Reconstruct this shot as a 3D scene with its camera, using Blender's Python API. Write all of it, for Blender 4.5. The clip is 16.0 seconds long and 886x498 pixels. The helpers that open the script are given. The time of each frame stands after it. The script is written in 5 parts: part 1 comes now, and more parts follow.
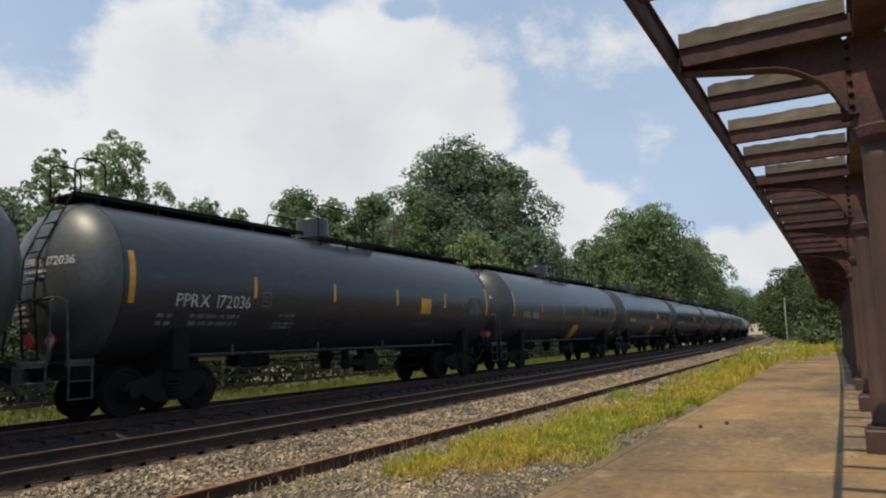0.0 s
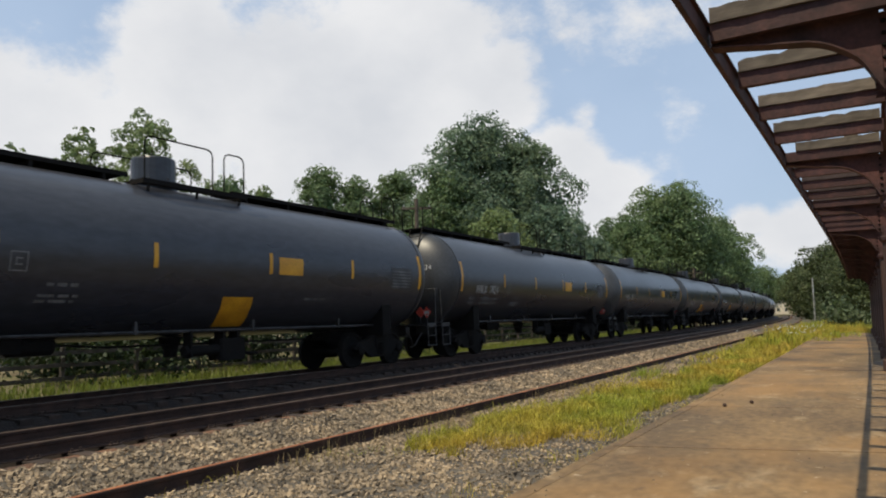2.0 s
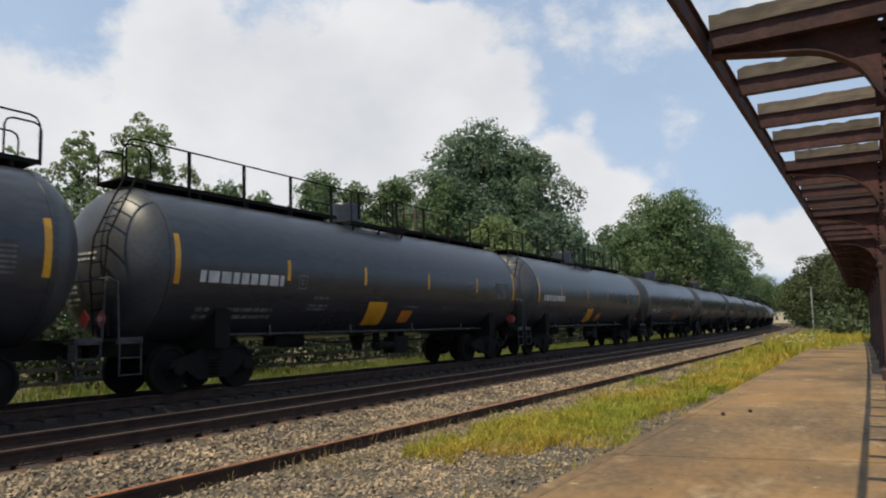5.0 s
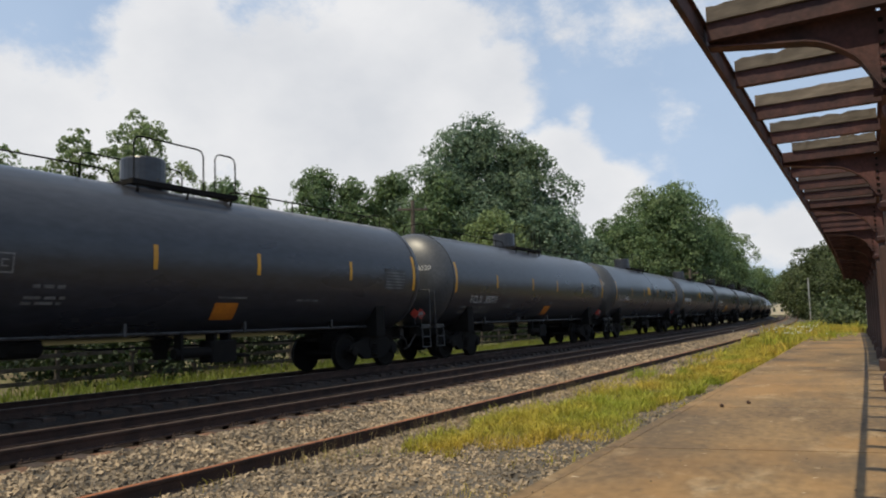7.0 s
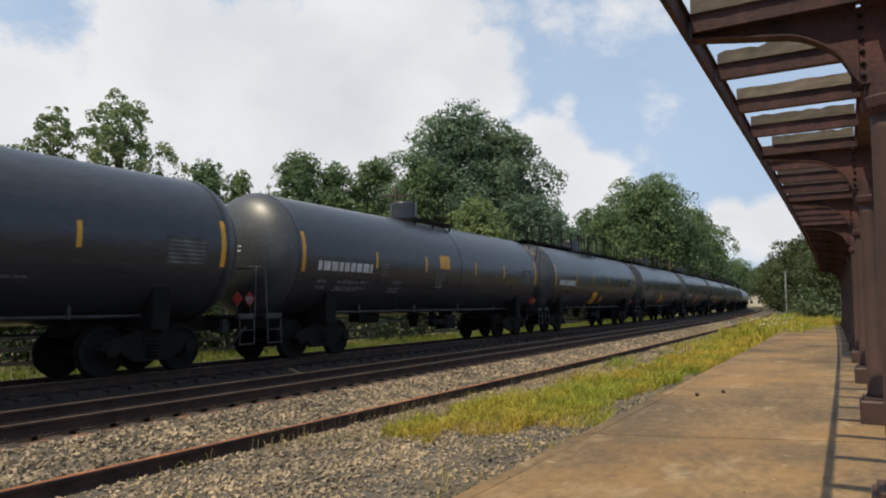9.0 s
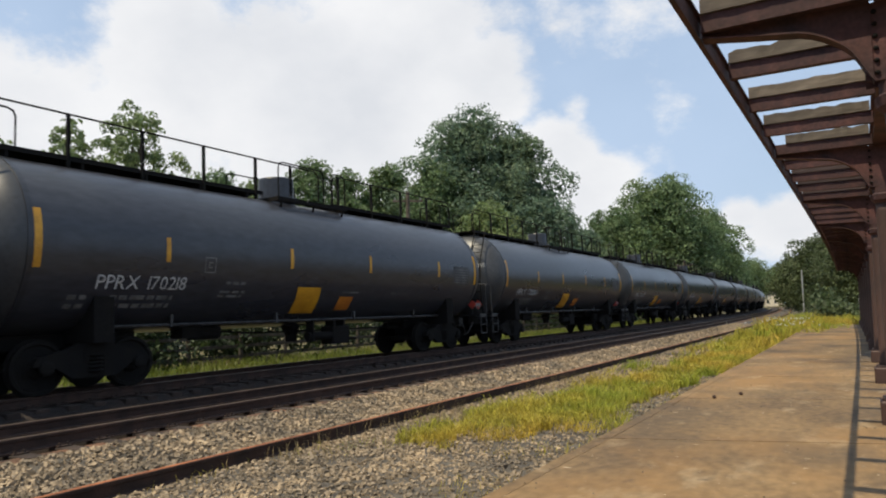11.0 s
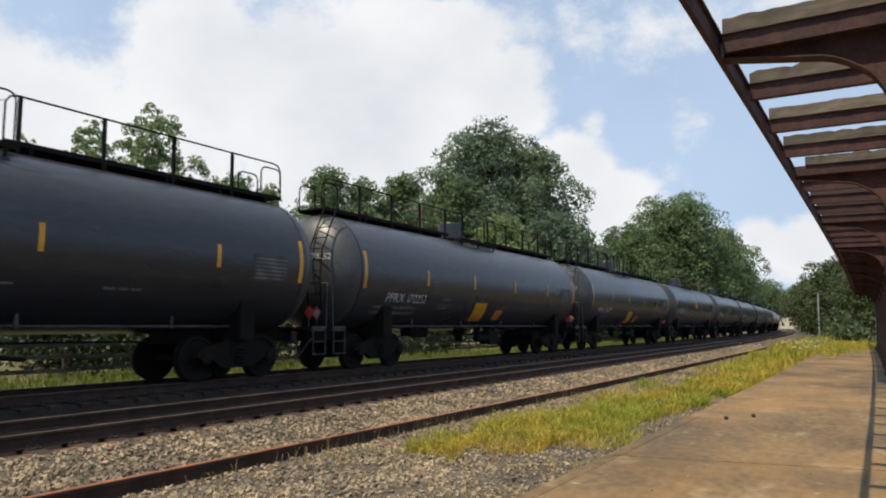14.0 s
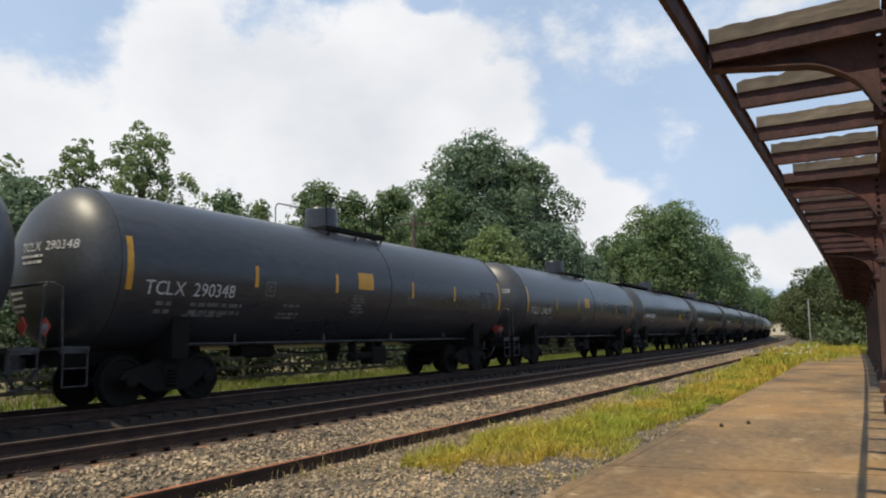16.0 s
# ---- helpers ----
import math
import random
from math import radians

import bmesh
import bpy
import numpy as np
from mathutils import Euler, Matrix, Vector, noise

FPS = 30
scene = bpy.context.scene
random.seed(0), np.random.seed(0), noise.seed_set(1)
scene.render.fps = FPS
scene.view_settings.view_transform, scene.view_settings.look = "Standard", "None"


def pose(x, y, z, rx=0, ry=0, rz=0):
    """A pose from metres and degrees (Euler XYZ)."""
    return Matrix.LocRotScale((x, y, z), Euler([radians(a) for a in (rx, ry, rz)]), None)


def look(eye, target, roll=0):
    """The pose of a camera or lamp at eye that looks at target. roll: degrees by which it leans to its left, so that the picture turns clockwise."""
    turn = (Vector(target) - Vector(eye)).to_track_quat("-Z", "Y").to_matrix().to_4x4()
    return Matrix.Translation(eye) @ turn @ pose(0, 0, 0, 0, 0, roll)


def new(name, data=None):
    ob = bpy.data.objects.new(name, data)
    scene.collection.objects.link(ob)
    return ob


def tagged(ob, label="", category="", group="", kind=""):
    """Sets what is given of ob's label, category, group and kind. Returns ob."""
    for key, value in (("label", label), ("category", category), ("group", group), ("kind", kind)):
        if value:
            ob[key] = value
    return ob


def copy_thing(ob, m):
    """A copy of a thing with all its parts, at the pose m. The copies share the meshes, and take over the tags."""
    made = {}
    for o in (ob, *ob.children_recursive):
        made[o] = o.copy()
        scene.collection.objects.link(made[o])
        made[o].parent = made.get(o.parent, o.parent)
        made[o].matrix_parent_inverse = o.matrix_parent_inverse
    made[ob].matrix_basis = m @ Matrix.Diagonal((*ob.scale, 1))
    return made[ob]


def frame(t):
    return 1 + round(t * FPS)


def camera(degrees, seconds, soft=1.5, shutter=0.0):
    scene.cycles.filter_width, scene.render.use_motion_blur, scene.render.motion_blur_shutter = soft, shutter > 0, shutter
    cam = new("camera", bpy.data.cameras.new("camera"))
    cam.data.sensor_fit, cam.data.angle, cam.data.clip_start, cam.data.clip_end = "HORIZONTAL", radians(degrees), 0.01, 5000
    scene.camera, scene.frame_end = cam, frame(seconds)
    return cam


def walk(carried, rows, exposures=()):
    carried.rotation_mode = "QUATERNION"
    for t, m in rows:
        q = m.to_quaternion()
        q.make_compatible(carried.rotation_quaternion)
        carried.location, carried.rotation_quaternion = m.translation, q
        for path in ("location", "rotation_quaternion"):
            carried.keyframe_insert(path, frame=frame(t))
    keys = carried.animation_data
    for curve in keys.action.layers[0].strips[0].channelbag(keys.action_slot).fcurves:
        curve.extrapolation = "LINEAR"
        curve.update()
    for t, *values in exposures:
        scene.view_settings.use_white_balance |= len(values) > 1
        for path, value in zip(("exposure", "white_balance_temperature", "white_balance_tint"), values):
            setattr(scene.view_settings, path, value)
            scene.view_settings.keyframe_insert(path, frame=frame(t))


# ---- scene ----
cam = camera(65.84, 16.0, soft=2.0, shutter=0.05)

# ---- the hand-held camera on the platform ----
PATH = [
    (0.0, 0.005, 0.054, 1.451, 30.475, 7.367, -1.328),
    (0.5, 0.002, 0.043, 1.441, 29.858, 6.739, -1.782),
    (1.0, 0.001, 0.027, 1.438, 31.405, 6.774, -1.223),
    (1.5, 0.004, 0.018, 1.433, 31.905, 6.309, -1.410),
    (2.0, 0.001, 0.018, 1.440, 32.424, 5.557, -0.920),
    (2.5, 0.005, 0.044, 1.438, 32.338, 5.854, -1.019),
    (3.0, -0.003, 0.041, 1.439, 32.134, 6.166, -0.990),
    (3.5, -0.004, 0.044, 1.435, 32.184, 6.014, -0.577),
    (4.0, -0.003, 0.035, 1.440, 32.472, 6.507, -0.262),
    (6.5, -0.013, 0.056, 1.437, 32.039, 5.334, -1.082),
    (7.0, -0.015, 0.044, 1.438, 32.120, 5.654, -1.072),
    (7.5, -0.009, 0.058, 1.438, 31.380, 5.869, -0.882),
    (8.0, -0.001, 0.056, 1.437, 31.670, 5.161, -0.057),
    (8.5, -0.001, 0.032, 1.428, 30.574, 4.572, -0.102),
    (11.0, -0.001, 0.056, 1.440, 31.738, 4.944, -1.042),
    (11.5, -0.005, 0.028, 1.430, 31.964, 5.418, -0.811),
    (12.0, -0.006, 0.043, 1.438, 32.165, 5.836, -0.329),
    (12.5, 0.000, 0.000, 1.429, 32.580, 4.872, -0.484),
    (13.0, -0.006, 0.006, 1.431, 32.712, 4.873, -0.451),
    (13.5, -0.004, 0.012, 1.432, 32.996, 5.799, 0.185),
    (14.0, -0.003, 0.019, 1.435, 32.851, 5.860, 0.894),
    (14.5, -0.004, 0.009, 1.430, 32.185, 5.973, 0.082),
    (15.0, -0.001, 0.037, 1.438, 31.736, 5.851, 0.132),
    (15.5, -0.014, 0.035, 1.438, 31.760, 6.580, 0.195),
    (16.0, -0.016, 0.006, 1.437, 32.117, 6.917, -0.224),
]


def held(x, y, z, yaw, pitch, roll):
    return pose(x, y, z, 0, 0, yaw) @ pose(0, 0, 0, 90 + pitch) @ pose(0, 0, 0, 0, 0, roll)


walk(cam, [(r[0], held(*r[1:])) for r in PATH], exposures=[(0.0, 0.02), (8.5, 0.04), (11.0, 0.16), (16.0, 0.18)])

# ---- the plan: everything follows one gentle curve to the left ----
RADIUS = 1724.0
BANK = 1.99


def arc(s, d, z=0.0):
    """The place s metres along the curve, d metres to its left."""
    a = s / RADIUS
    return Vector((-RADIUS + (RADIUS - d) * math.cos(a), (RADIUS - d) * math.sin(a), z))


def on_arc(s, d, z, rx=0, ry=0, turn=0):
    """A pose at that place whose x axis runs along the curve and y axis to its left."""
    p = arc(s, d, z)
    return pose(p.x, p.y, p.z, rx, ry, 90 + math.degrees(s / RADIUS) + turn)


# ---- sky and sun ----
SUN_EL, SUN_AZ = 66.0, 27.0          # degrees up; degrees round to the train side from straight behind the camera
sun_dir = Vector((-math.cos(radians(SUN_EL)) * math.sin(radians(SUN_AZ)), -math.cos(radians(SUN_EL)) * math.cos(radians(SUN_AZ)), math.sin(radians(SUN_EL))))
sun = new("sun", bpy.data.lights.new("sun", "SUN"))
sun.data.energy, sun.data.angle, sun.data.color = 4.5, radians(0.55), (1.0, 0.875, 0.64)
sun.matrix_world = look(sun_dir * 100, (0, 0, 0))


def link(tree, a, b):
    tree.links.new(a, b)


def make_sky():
    world = bpy.data.worlds.new("sky")
    world.use_nodes = True
    scene.world = world
    t = world.node_tree
    t.nodes.clear()
    N = t.nodes.new

    def math_node(op, a, b=None, clamp=False):
        n = N("ShaderNodeMath")
        n.operation, n.use_clamp = op, clamp
        for i, v in enumerate((a, b)):
            if v is None:
                continue
            if isinstance(v, (int, float)):
                n.inputs[i].default_value = v
            else:
                link(t, v, n.inputs[i])
        return n.outputs[0]

    sky = N("ShaderNodeTexSky")
    sky.sky_type, sky.sun_disc = "NISHITA", False
    sky.sun_elevation = radians(SUN_EL)
    sky.sun_rotation = math.atan2(sun_dir.x, sun_dir.y)
    sky.air_density, sky.dust_density, sky.ozone_density = 1.3, 0.5, 3.0
    co = N("ShaderNodeTexCoord").outputs["Generated"]
    sep = N("ShaderNodeSeparateXYZ")
    link(t, co, sep.inputs[0])
    x, y, z = sep.outputs
    az = math_node("MULTIPLY", math_node("ARCTAN2", math_node("MULTIPLY", x, -1), y), 57.2958)
    el = math_node("MULTIPLY", math_node("ARCSINE", z), 57.2958)
    # ragged edges
    sc = N("ShaderNodeVectorMath")
    sc.operation = "MULTIPLY"
    link(t, co, sc.inputs[0])
    sc.inputs[1].default_value = (1, 1, 1.5)
    fine = N("ShaderNodeTexNoise")
    fine.inputs["Scale"].default_value, fine.inputs["Detail"].default_value, fine.inputs["Roughness"].default_value = 7.5, 10.0, 0.66
    link(t, sc.outputs[0], fine.inputs["Vector"])
    broad = N("ShaderNodeTexNoise")
    broad.inputs["Scale"].default_value, broad.inputs["Detail"].default_value = 2.6, 5.0
    link(t, sc.outputs[0], broad.inputs["Vector"])
    # banks of cumulus: azimuth, elevation, half width, half height, strength
    banks = [(62, 11, 13, 9.5, 1.0), (53.5, 18, 6.5, 10, 1.0), (43, 16, 10, 11, 1.0), (36, 17, 11, 11.5, 1.0), (28.5, 18.0, 5.0, 5.0, 1.0), (41, 22, 5, 3.2, 0.9),
             (22.5, 12.5, 4.2, 3.2, 1.0), (19, 9.0, 4.4, 3.6, 1.0), (26, 8, 8, 7, 0.9), (4, 5.4, 5.5, 2.6, 0.9), (8.0, 6.6, 2.4, 1.6, 0.7), (14, 6, 5, 2.6, 0.85),
             (75, 9, 12, 14, 1.0), (20.5, 16, 1.8, 2.6, 0.42), (12.8, 15.5, 2.2, 1.6, 0.20), (15.0, 23.0, 8.0, 6.5, 0.26)]
    gaps = [(62.5, 27.8, 5.5, 3.6), (42.0, 28.0, 5.5, 2.4), (33.0, 26.8, 3.2, 1.4)]
    total = None
    for a0, e0, wa, we, k in banks:
        u = math_node("DIVIDE", math_node("SUBTRACT", az, a0), wa)
        v = math_node("DIVIDE", math_node("SUBTRACT", el, e0), we)
        r = math_node("SQRT", math_node("ADD", math_node("MULTIPLY", u, u), math_node("MULTIPLY", v, v)))
        blob = math_node("MULTIPLY", math_node("SUBTRACT", 1.35, r), k)
        total = blob if total is None else math_node("MAXIMUM", total, blob)
    for a0, e0, wa, we in gaps:
        u = math_node("DIVIDE", math_node("SUBTRACT", az, a0), wa)
        v = math_node("DIVIDE", math_node("SUBTRACT", el, e0), we)
        r = math_node("SQRT", math_node("ADD", math_node("MULTIPLY", u, u), math_node("MULTIPLY", v, v)))
        total = math_node("MINIMUM", total, math_node("SUBTRACT", math_node("MULTIPLY", r, 0.85), 0.30))
    # away from the banks: loose fair-weather cloud
    loose = math_node("SUBTRACT", math_node("MULTIPLY", broad.outputs["Fac"], 2.2), 1.16)
    total = math_node("MAXIMUM", total, loose)
    total = math_node("ADD", total, math_node("MULTIPLY", math_node("SUBTRACT", fine.outputs["Fac"], 0.5), 1.45))
    ramp = N("ShaderNodeMapRange")
    ramp.interpolation_type = "SMOOTHSTEP"
    link(t, total, ramp.inputs["Value"])
    ramp.inputs["From Min"].default_value, ramp.inputs["From Max"].default_value = 0.16, 0.60
    # thin haze everywhere, thicker low down
    haze = N("ShaderNodeMapRange")
    link(t, el, haze.inputs["Value"])
    haze.inputs["From Min"].default_value, haze.inputs["From Max"].default_value = 0.0, 40.0
    haze.inputs["To Min"].default_value, haze.inputs["To Max"].default_value = 0.92, 0.66
    veil = math_node("ADD", haze.outputs[0], math_node("MULTIPLY", math_node("SUBTRACT", broad.outputs["Fac"], 0.5), 0.7), clamp=True)
    mask = math_node("MULTIPLY", ramp.outputs[0], 0.96)
    fold = N("ShaderNodeTexNoise")
    fold.inputs["Scale"].default_value, fold.inputs["Detail"].default_value = 4.6, 7.0
    link(t, sc.outputs[0], fold.inputs["Vector"])
    # body of the cloud: bright crowns, greyer folds
    tone = N("ShaderNodeMapRange")
    link(t, math_node("ADD", math_node("MULTIPLY", total, 0.22), math_node("MULTIPLY", fold.outputs["Fac"], 1.6)), tone.inputs["Value"])
    tone.inputs["From Min"].default_value, tone.inputs["From Max"].default_value = 0.72, 1.32
    cloud = N("ShaderNodeMix")
    cloud.data_type = "RGBA"
    link(t, tone.outputs[0], cloud.inputs[0])
    cloud.inputs[6].default_value, cloud.inputs[7].default_value = (CLOUD * 0.96, CLOUD * 0.96, CLOUD * 0.97, 1), (CLOUD * 0.77, CLOUD * 0.79, CLOUD * 0.83, 1)
    mix = N("ShaderNodeMix")
    mix.data_type = "RGBA"
    link(t, mask, mix.inputs[0])
    thin = N("ShaderNodeMix")
    thin.data_type = "RGBA"
    link(t, veil, thin.inputs[0])
    link(t, sky.outputs[0], thin.inputs[6])
    thin.inputs[7].default_value = (CLOUD * 0.54, CLOUD * 0.68, CLOUD * 0.89, 1)
    link(t, thin.outputs[2], mix.inputs[6])
    link(t, cloud.outputs[2], mix.inputs[7])
    bg = N("ShaderNodeBackground")
    bg.inputs["Strength"].default_value = 0.10
    link(t, mix.outputs[2], bg.inputs[0])
    link(t, bg.outputs[0], N("ShaderNodeOutputWorld").inputs[0])


CLOUD = 8.7
make_sky()


# ---- materials ----
def material(name, base, alt=None, scale=3.0, fine=40.0, rough=0.7, metal=0.0, bump=0.2, spread=0.35, rand=0.0, island=0.0, bump_size=0.01, stretch=(1, 1, 1), spec=0.5, through_light=0.0):
    m = bpy.data.materials.new(name)
    m.use_nodes = True
    t = m.node_tree
    N, p = t.nodes.new, t.nodes["Principled BSDF"]
    alt = alt or [c * 0.6 for c in base]
    co = N("ShaderNodeTexCoord").outputs["Object"]
    mp = N("ShaderNodeMapping")
    mp.inputs["Scale"].default_value = stretch
    link(t, co, mp.inputs["Vector"])
    a, b = N("ShaderNodeTexNoise"), N("ShaderNodeTexNoise")
    for n, s, dtl in ((a, scale, 5), (b, fine, 4)):
        n.inputs["Scale"].default_value, n.inputs["Detail"].default_value = s, dtl
        link(t, mp.outputs[0], n.inputs["Vector"])
    r = N("ShaderNodeMapRange")
    link(t, a.outputs["Fac"], r.inputs[0])
    r.inputs[1].default_value, r.inputs[2].default_value = 0.36, 0.64
    mix = N("ShaderNodeMix")
    mix.data_type = "RGBA"
    link(t, r.outputs[0], mix.inputs[0])
    mix.inputs[6].default_value, mix.inputs[7].default_value = (*base, 1), (*alt, 1)
    hsv = N("ShaderNodeHueSaturation")
    link(t, mix.outputs[2], hsv.inputs["Color"])
    v = N("ShaderNodeMapRange")
    link(t, b.outputs["Fac"], v.inputs[0])
    v.inputs[1].default_value, v.inputs[2].default_value = 0.25, 0.75
    v.inputs[3].default_value, v.inputs[4].default_value = 1 - spread, 1 + spread
    val = v.outputs[0]
    for amount, src in ((rand, "ShaderNodeObjectInfo"), (island, "ShaderNodeNewGeometry")):
        if amount:
            n = N(src)
            q = N("ShaderNodeMapRange")
            link(t, n.outputs["Random" if src == "ShaderNodeObjectInfo" else "Random Per Island"], q.inputs[0])
            q.inputs[3].default_value, q.inputs[4].default_value = 1 - amount, 1 + amount
            mu = N("ShaderNodeMath")
            mu.operation = "MULTIPLY"
            link(t, val, mu.inputs[0])
            link(t, q.outputs[0], mu.inputs[1])
            val = mu.outputs[0]
    link(t, val, hsv.inputs["Value"])
    link(t, hsv.outputs[0], p.inputs["Base Color"])
    rr = N("ShaderNodeMapRange")
    link(t, a.outputs["Fac"], rr.inputs[0])
    rr.inputs[3].default_value, rr.inputs[4].default_value = max(rough - 0.12, 0.03), min(rough + 0.12, 1)
    link(t, rr.outputs[0], p.inputs["Roughness"])
    p.inputs["Metallic"].default_value = metal
    p.inputs["Specular IOR Level"].default_value = spec
    if through_light:
        tr = N("ShaderNodeBsdfTranslucent")
        link(t, hsv.outputs[0], tr.inputs[0])
        ms = N("ShaderNodeMixShader")
        ms.inputs[0].default_value = through_light
        link(t, p.outputs[0], ms.inputs[1])
        link(t, tr.outputs[0], ms.inputs[2])
        link(t, ms.outputs[0], t.nodes["Material Output"].inputs[0])
    if bump:
        bp = N("ShaderNodeBump")
        bp.inputs["Strength"].default_value, bp.inputs["Distance"].default_value = bump, bump_size
        link(t, b.outputs["Fac"], bp.inputs["Height"])
        link(t, bp.outputs[0], p.inputs["Normal"])
    return m


TANK = material("black_tank_paint", (0.025, 0.027, 0.035), (0.033, 0.0345, 0.040), 0.6, 9, rough=0.30, bump=0.03, spread=0.3, rand=0.2, stretch=(0.35, 1, 1), spec=0.5)
# tank heads: lighter and rougher than the shell paint
HEAD_PAINT = material("greyer_black_paint", (0.050, 0.052, 0.056), (0.034, 0.036, 0.040), 0.9, 12, rough=0.42, bump=0.03, spread=0.25, rand=0.2)
STEEL_DARK = material("dirty_black_steel", (0.0095, 0.009, 0.009), (0.014, 0.0125, 0.011), 3, 40, rough=0.88, bump=0.2, spec=0.12)
STEEL_GREY = material("worn_grey_steel", (0.045, 0.045, 0.048), (0.014, 0.0135, 0.013), 5, 40, rough=0.55, bump=0.1)
WHITE_MARK = material("white_stencil", (0.55, 0.55, 0.54), (0.36, 0.36, 0.36), 3, 20, rough=0.7, bump=0, spread=0.12)
PANEL_GREY = material("dim_grey_panel", (0.050, 0.050, 0.053), (0.034, 0.034, 0.036), 3, 30, rough=0.6, bump=0, spread=0.25)
RUSTY_BALLAST = material("rust_stained_ballast", (0.150, 0.072, 0.036), (0.058, 0.034, 0.022), 2.5, 24, rough=0.95, bump=1.0, spread=0.6, bump_size=0.04)
GREY_MARK = material("faded_grey_stencil", (0.16, 0.16, 0.16), (0.09, 0.09, 0.09), 3, 30, rough=0.75, bump=0, spread=0.3)
YELLOW = material("yellow_reflector", (0.66, 0.33, 0.02), (0.50, 0.23, 0.015), 2, 20, rough=0.45, bump=0, spread=0.15)
ORANGE = material("dull_orange_panel", (0.55, 0.20, 0.02), (0.40, 0.13, 0.02), 2, 20, rough=0.5, bump=0, spread=0.15)
PLACARD = material("red_placard", (0.72, 0.10, 0.07), (0.55, 0.07, 0.05), 6, 30, rough=0.5, bump=0, spread=0.1)
RUST_RAIL = material("rusty_rail", (0.30, 0.105, 0.04), (0.17, 0.062, 0.028), 3, 45, rough=0.85, bump=0.35, spread=0.3)
BRIGHT_RAIL = material("worn_brown_rail_head", (0.10, 0.070, 0.052), (0.06, 0.040, 0.03), 2, 30, rough=0.55, metal=0.3, bump=0.05)
# brown darkened further: shade of the rails' near faces is in the colour
BROWN_RAIL = material("shaded_brown_rail_side", (0.048, 0.022, 0.0135), (0.024, 0.013, 0.009), 4, 50, rough=0.85, bump=0.3)
TIE = material("weathered_crosstie", (0.038, 0.023, 0.016), (0.021, 0.014, 0.010), 5, 40, rough=0.9, bump=0.6, rand=0.3, stretch=(1, 0.2, 1))
BALLAST = material("ballast_bed", (0.100, 0.085, 0.066), (0.055, 0.047, 0.038), 1.5, 28, rough=0.95, bump=1.0, spread=0.55, bump_size=0.04)
# near-black base: oily stone plus the train's shadow painted into the colour
DARK_BALLAST = material("oily_shaded_ballast", (0.034, 0.021, 0.0145), (0.016, 0.012, 0.010), 1.5, 28, rough=0.9, bump=1.0, spread=0.55, bump_size=0.04)
STONE = material("ballast_stone", (0.295, 0.222, 0.140), (0.150, 0.120, 0.086), 1.2, 30, rough=0.9, bump=0.3, spread=0.25, island=0.52)
SOIL = material("weedy_ground", (0.10, 0.10, 0.035), (0.15, 0.12, 0.07), 0.5, 12, rough=0.95, bump=0.8, spread=0.4, bump_size=0.04)
GRASS = material("summer_grass", (0.255, 0.310, 0.030), (0.49, 0.345, 0.050), 0.42, 5, rough=0.7, bump=0, spread=0.25, island=0.5, through_light=0.35)
GRASS_FAR = material("bright_grass", (0.13, 0.175, 0.022), (0.19, 0.20, 0.035), 0.4, 6, rough=0.7, bump=0, spread=0.2, island=0.35, through_light=0.35)
STRAW = material("dry_weed_stem", (0.30, 0.22, 0.10), (0.20, 0.14, 0.06), 2, 20, rough=0.8, bump=0, island=0.3)
CONCRETE = material("stained_concrete", (0.190, 0.120, 0.053), (0.090, 0.058, 0.030), 0.6, 11, rough=0.9, bump=0.4, spread=0.36, rand=0.16, stretch=(1, 0.6, 1))
CURB = material("pale_platform_edge", (0.30, 0.195, 0.095), (0.15, 0.098, 0.052), 1.2, 30, rough=0.9, bump=0.4, spread=0.25, rand=0.12)
RED_STEEL = material("rusted_red_steel", (0.088, 0.034, 0.031), (0.040, 0.020, 0.022), 4, 30, rough=0.8, bump=0.35, spread=0.35, rand=0.2)
DARK_TIMBER = material("dark_brown_timber", (0.085, 0.058, 0.055), (0.045, 0.030, 0.029), 4, 18, rough=0.95, bump=0.6, spread=0.35, rand=0.3, stretch=(1, 0.22, 1))
ROOF_BOARD = material("red_painted_roof_board", (0.16, 0.055, 0.040), (0.075, 0.030, 0.024), 1.5, 14, rough=0.85, bump=0.2, spread=0.3, rand=0.35)
COLUMN_PAINT = material("faded_red_brown_paint", (0.066, 0.033, 0.025), (0.042, 0.023, 0.018), 2, 30, rough=0.65, bump=0.15, spread=0.15)
TIMBER = material("grey_weathered_timber", (0.205, 0.170, 0.130), (0.085, 0.068, 0.054), 4, 18, rough=0.95, bump=0.7, spread=0.4, rand=0.3, stretch=(1, 0.22, 1))
BARK = material("grey_brown_bark", (0.13, 0.10, 0.075), (0.07, 0.055, 0.04), 2, 20, rough=0.95, bump=0.8, bump_size=0.05)
FENCE = material("old_fence_wood", (0.075, 0.062, 0.05), (0.045, 0.038, 0.03), 3, 30, rough=0.9, bump=0.4, rand=0.2)
HOUSE_WALL = material("cream_siding", (0.68, 0.60, 0.45), (0.58, 0.50, 0.38), 1, 20, rough=0.8, bump=0.1, spread=0.08)
ROOF = material("grey_shingle", (0.16, 0.15, 0.15), (0.10, 0.10, 0.10), 2, 20, rough=0.9, bump=0.3)
GLASS_DARK = material("dark_window_glass", (0.02, 0.022, 0.025), (0.015, 0.016, 0.02), 1, 5, rough=0.1, bump=0)
GALV = material("galvanised_post", (0.38, 0.38, 0.36), (0.27, 0.27, 0.26), 3, 30, rough=0.5, bump=0.1)
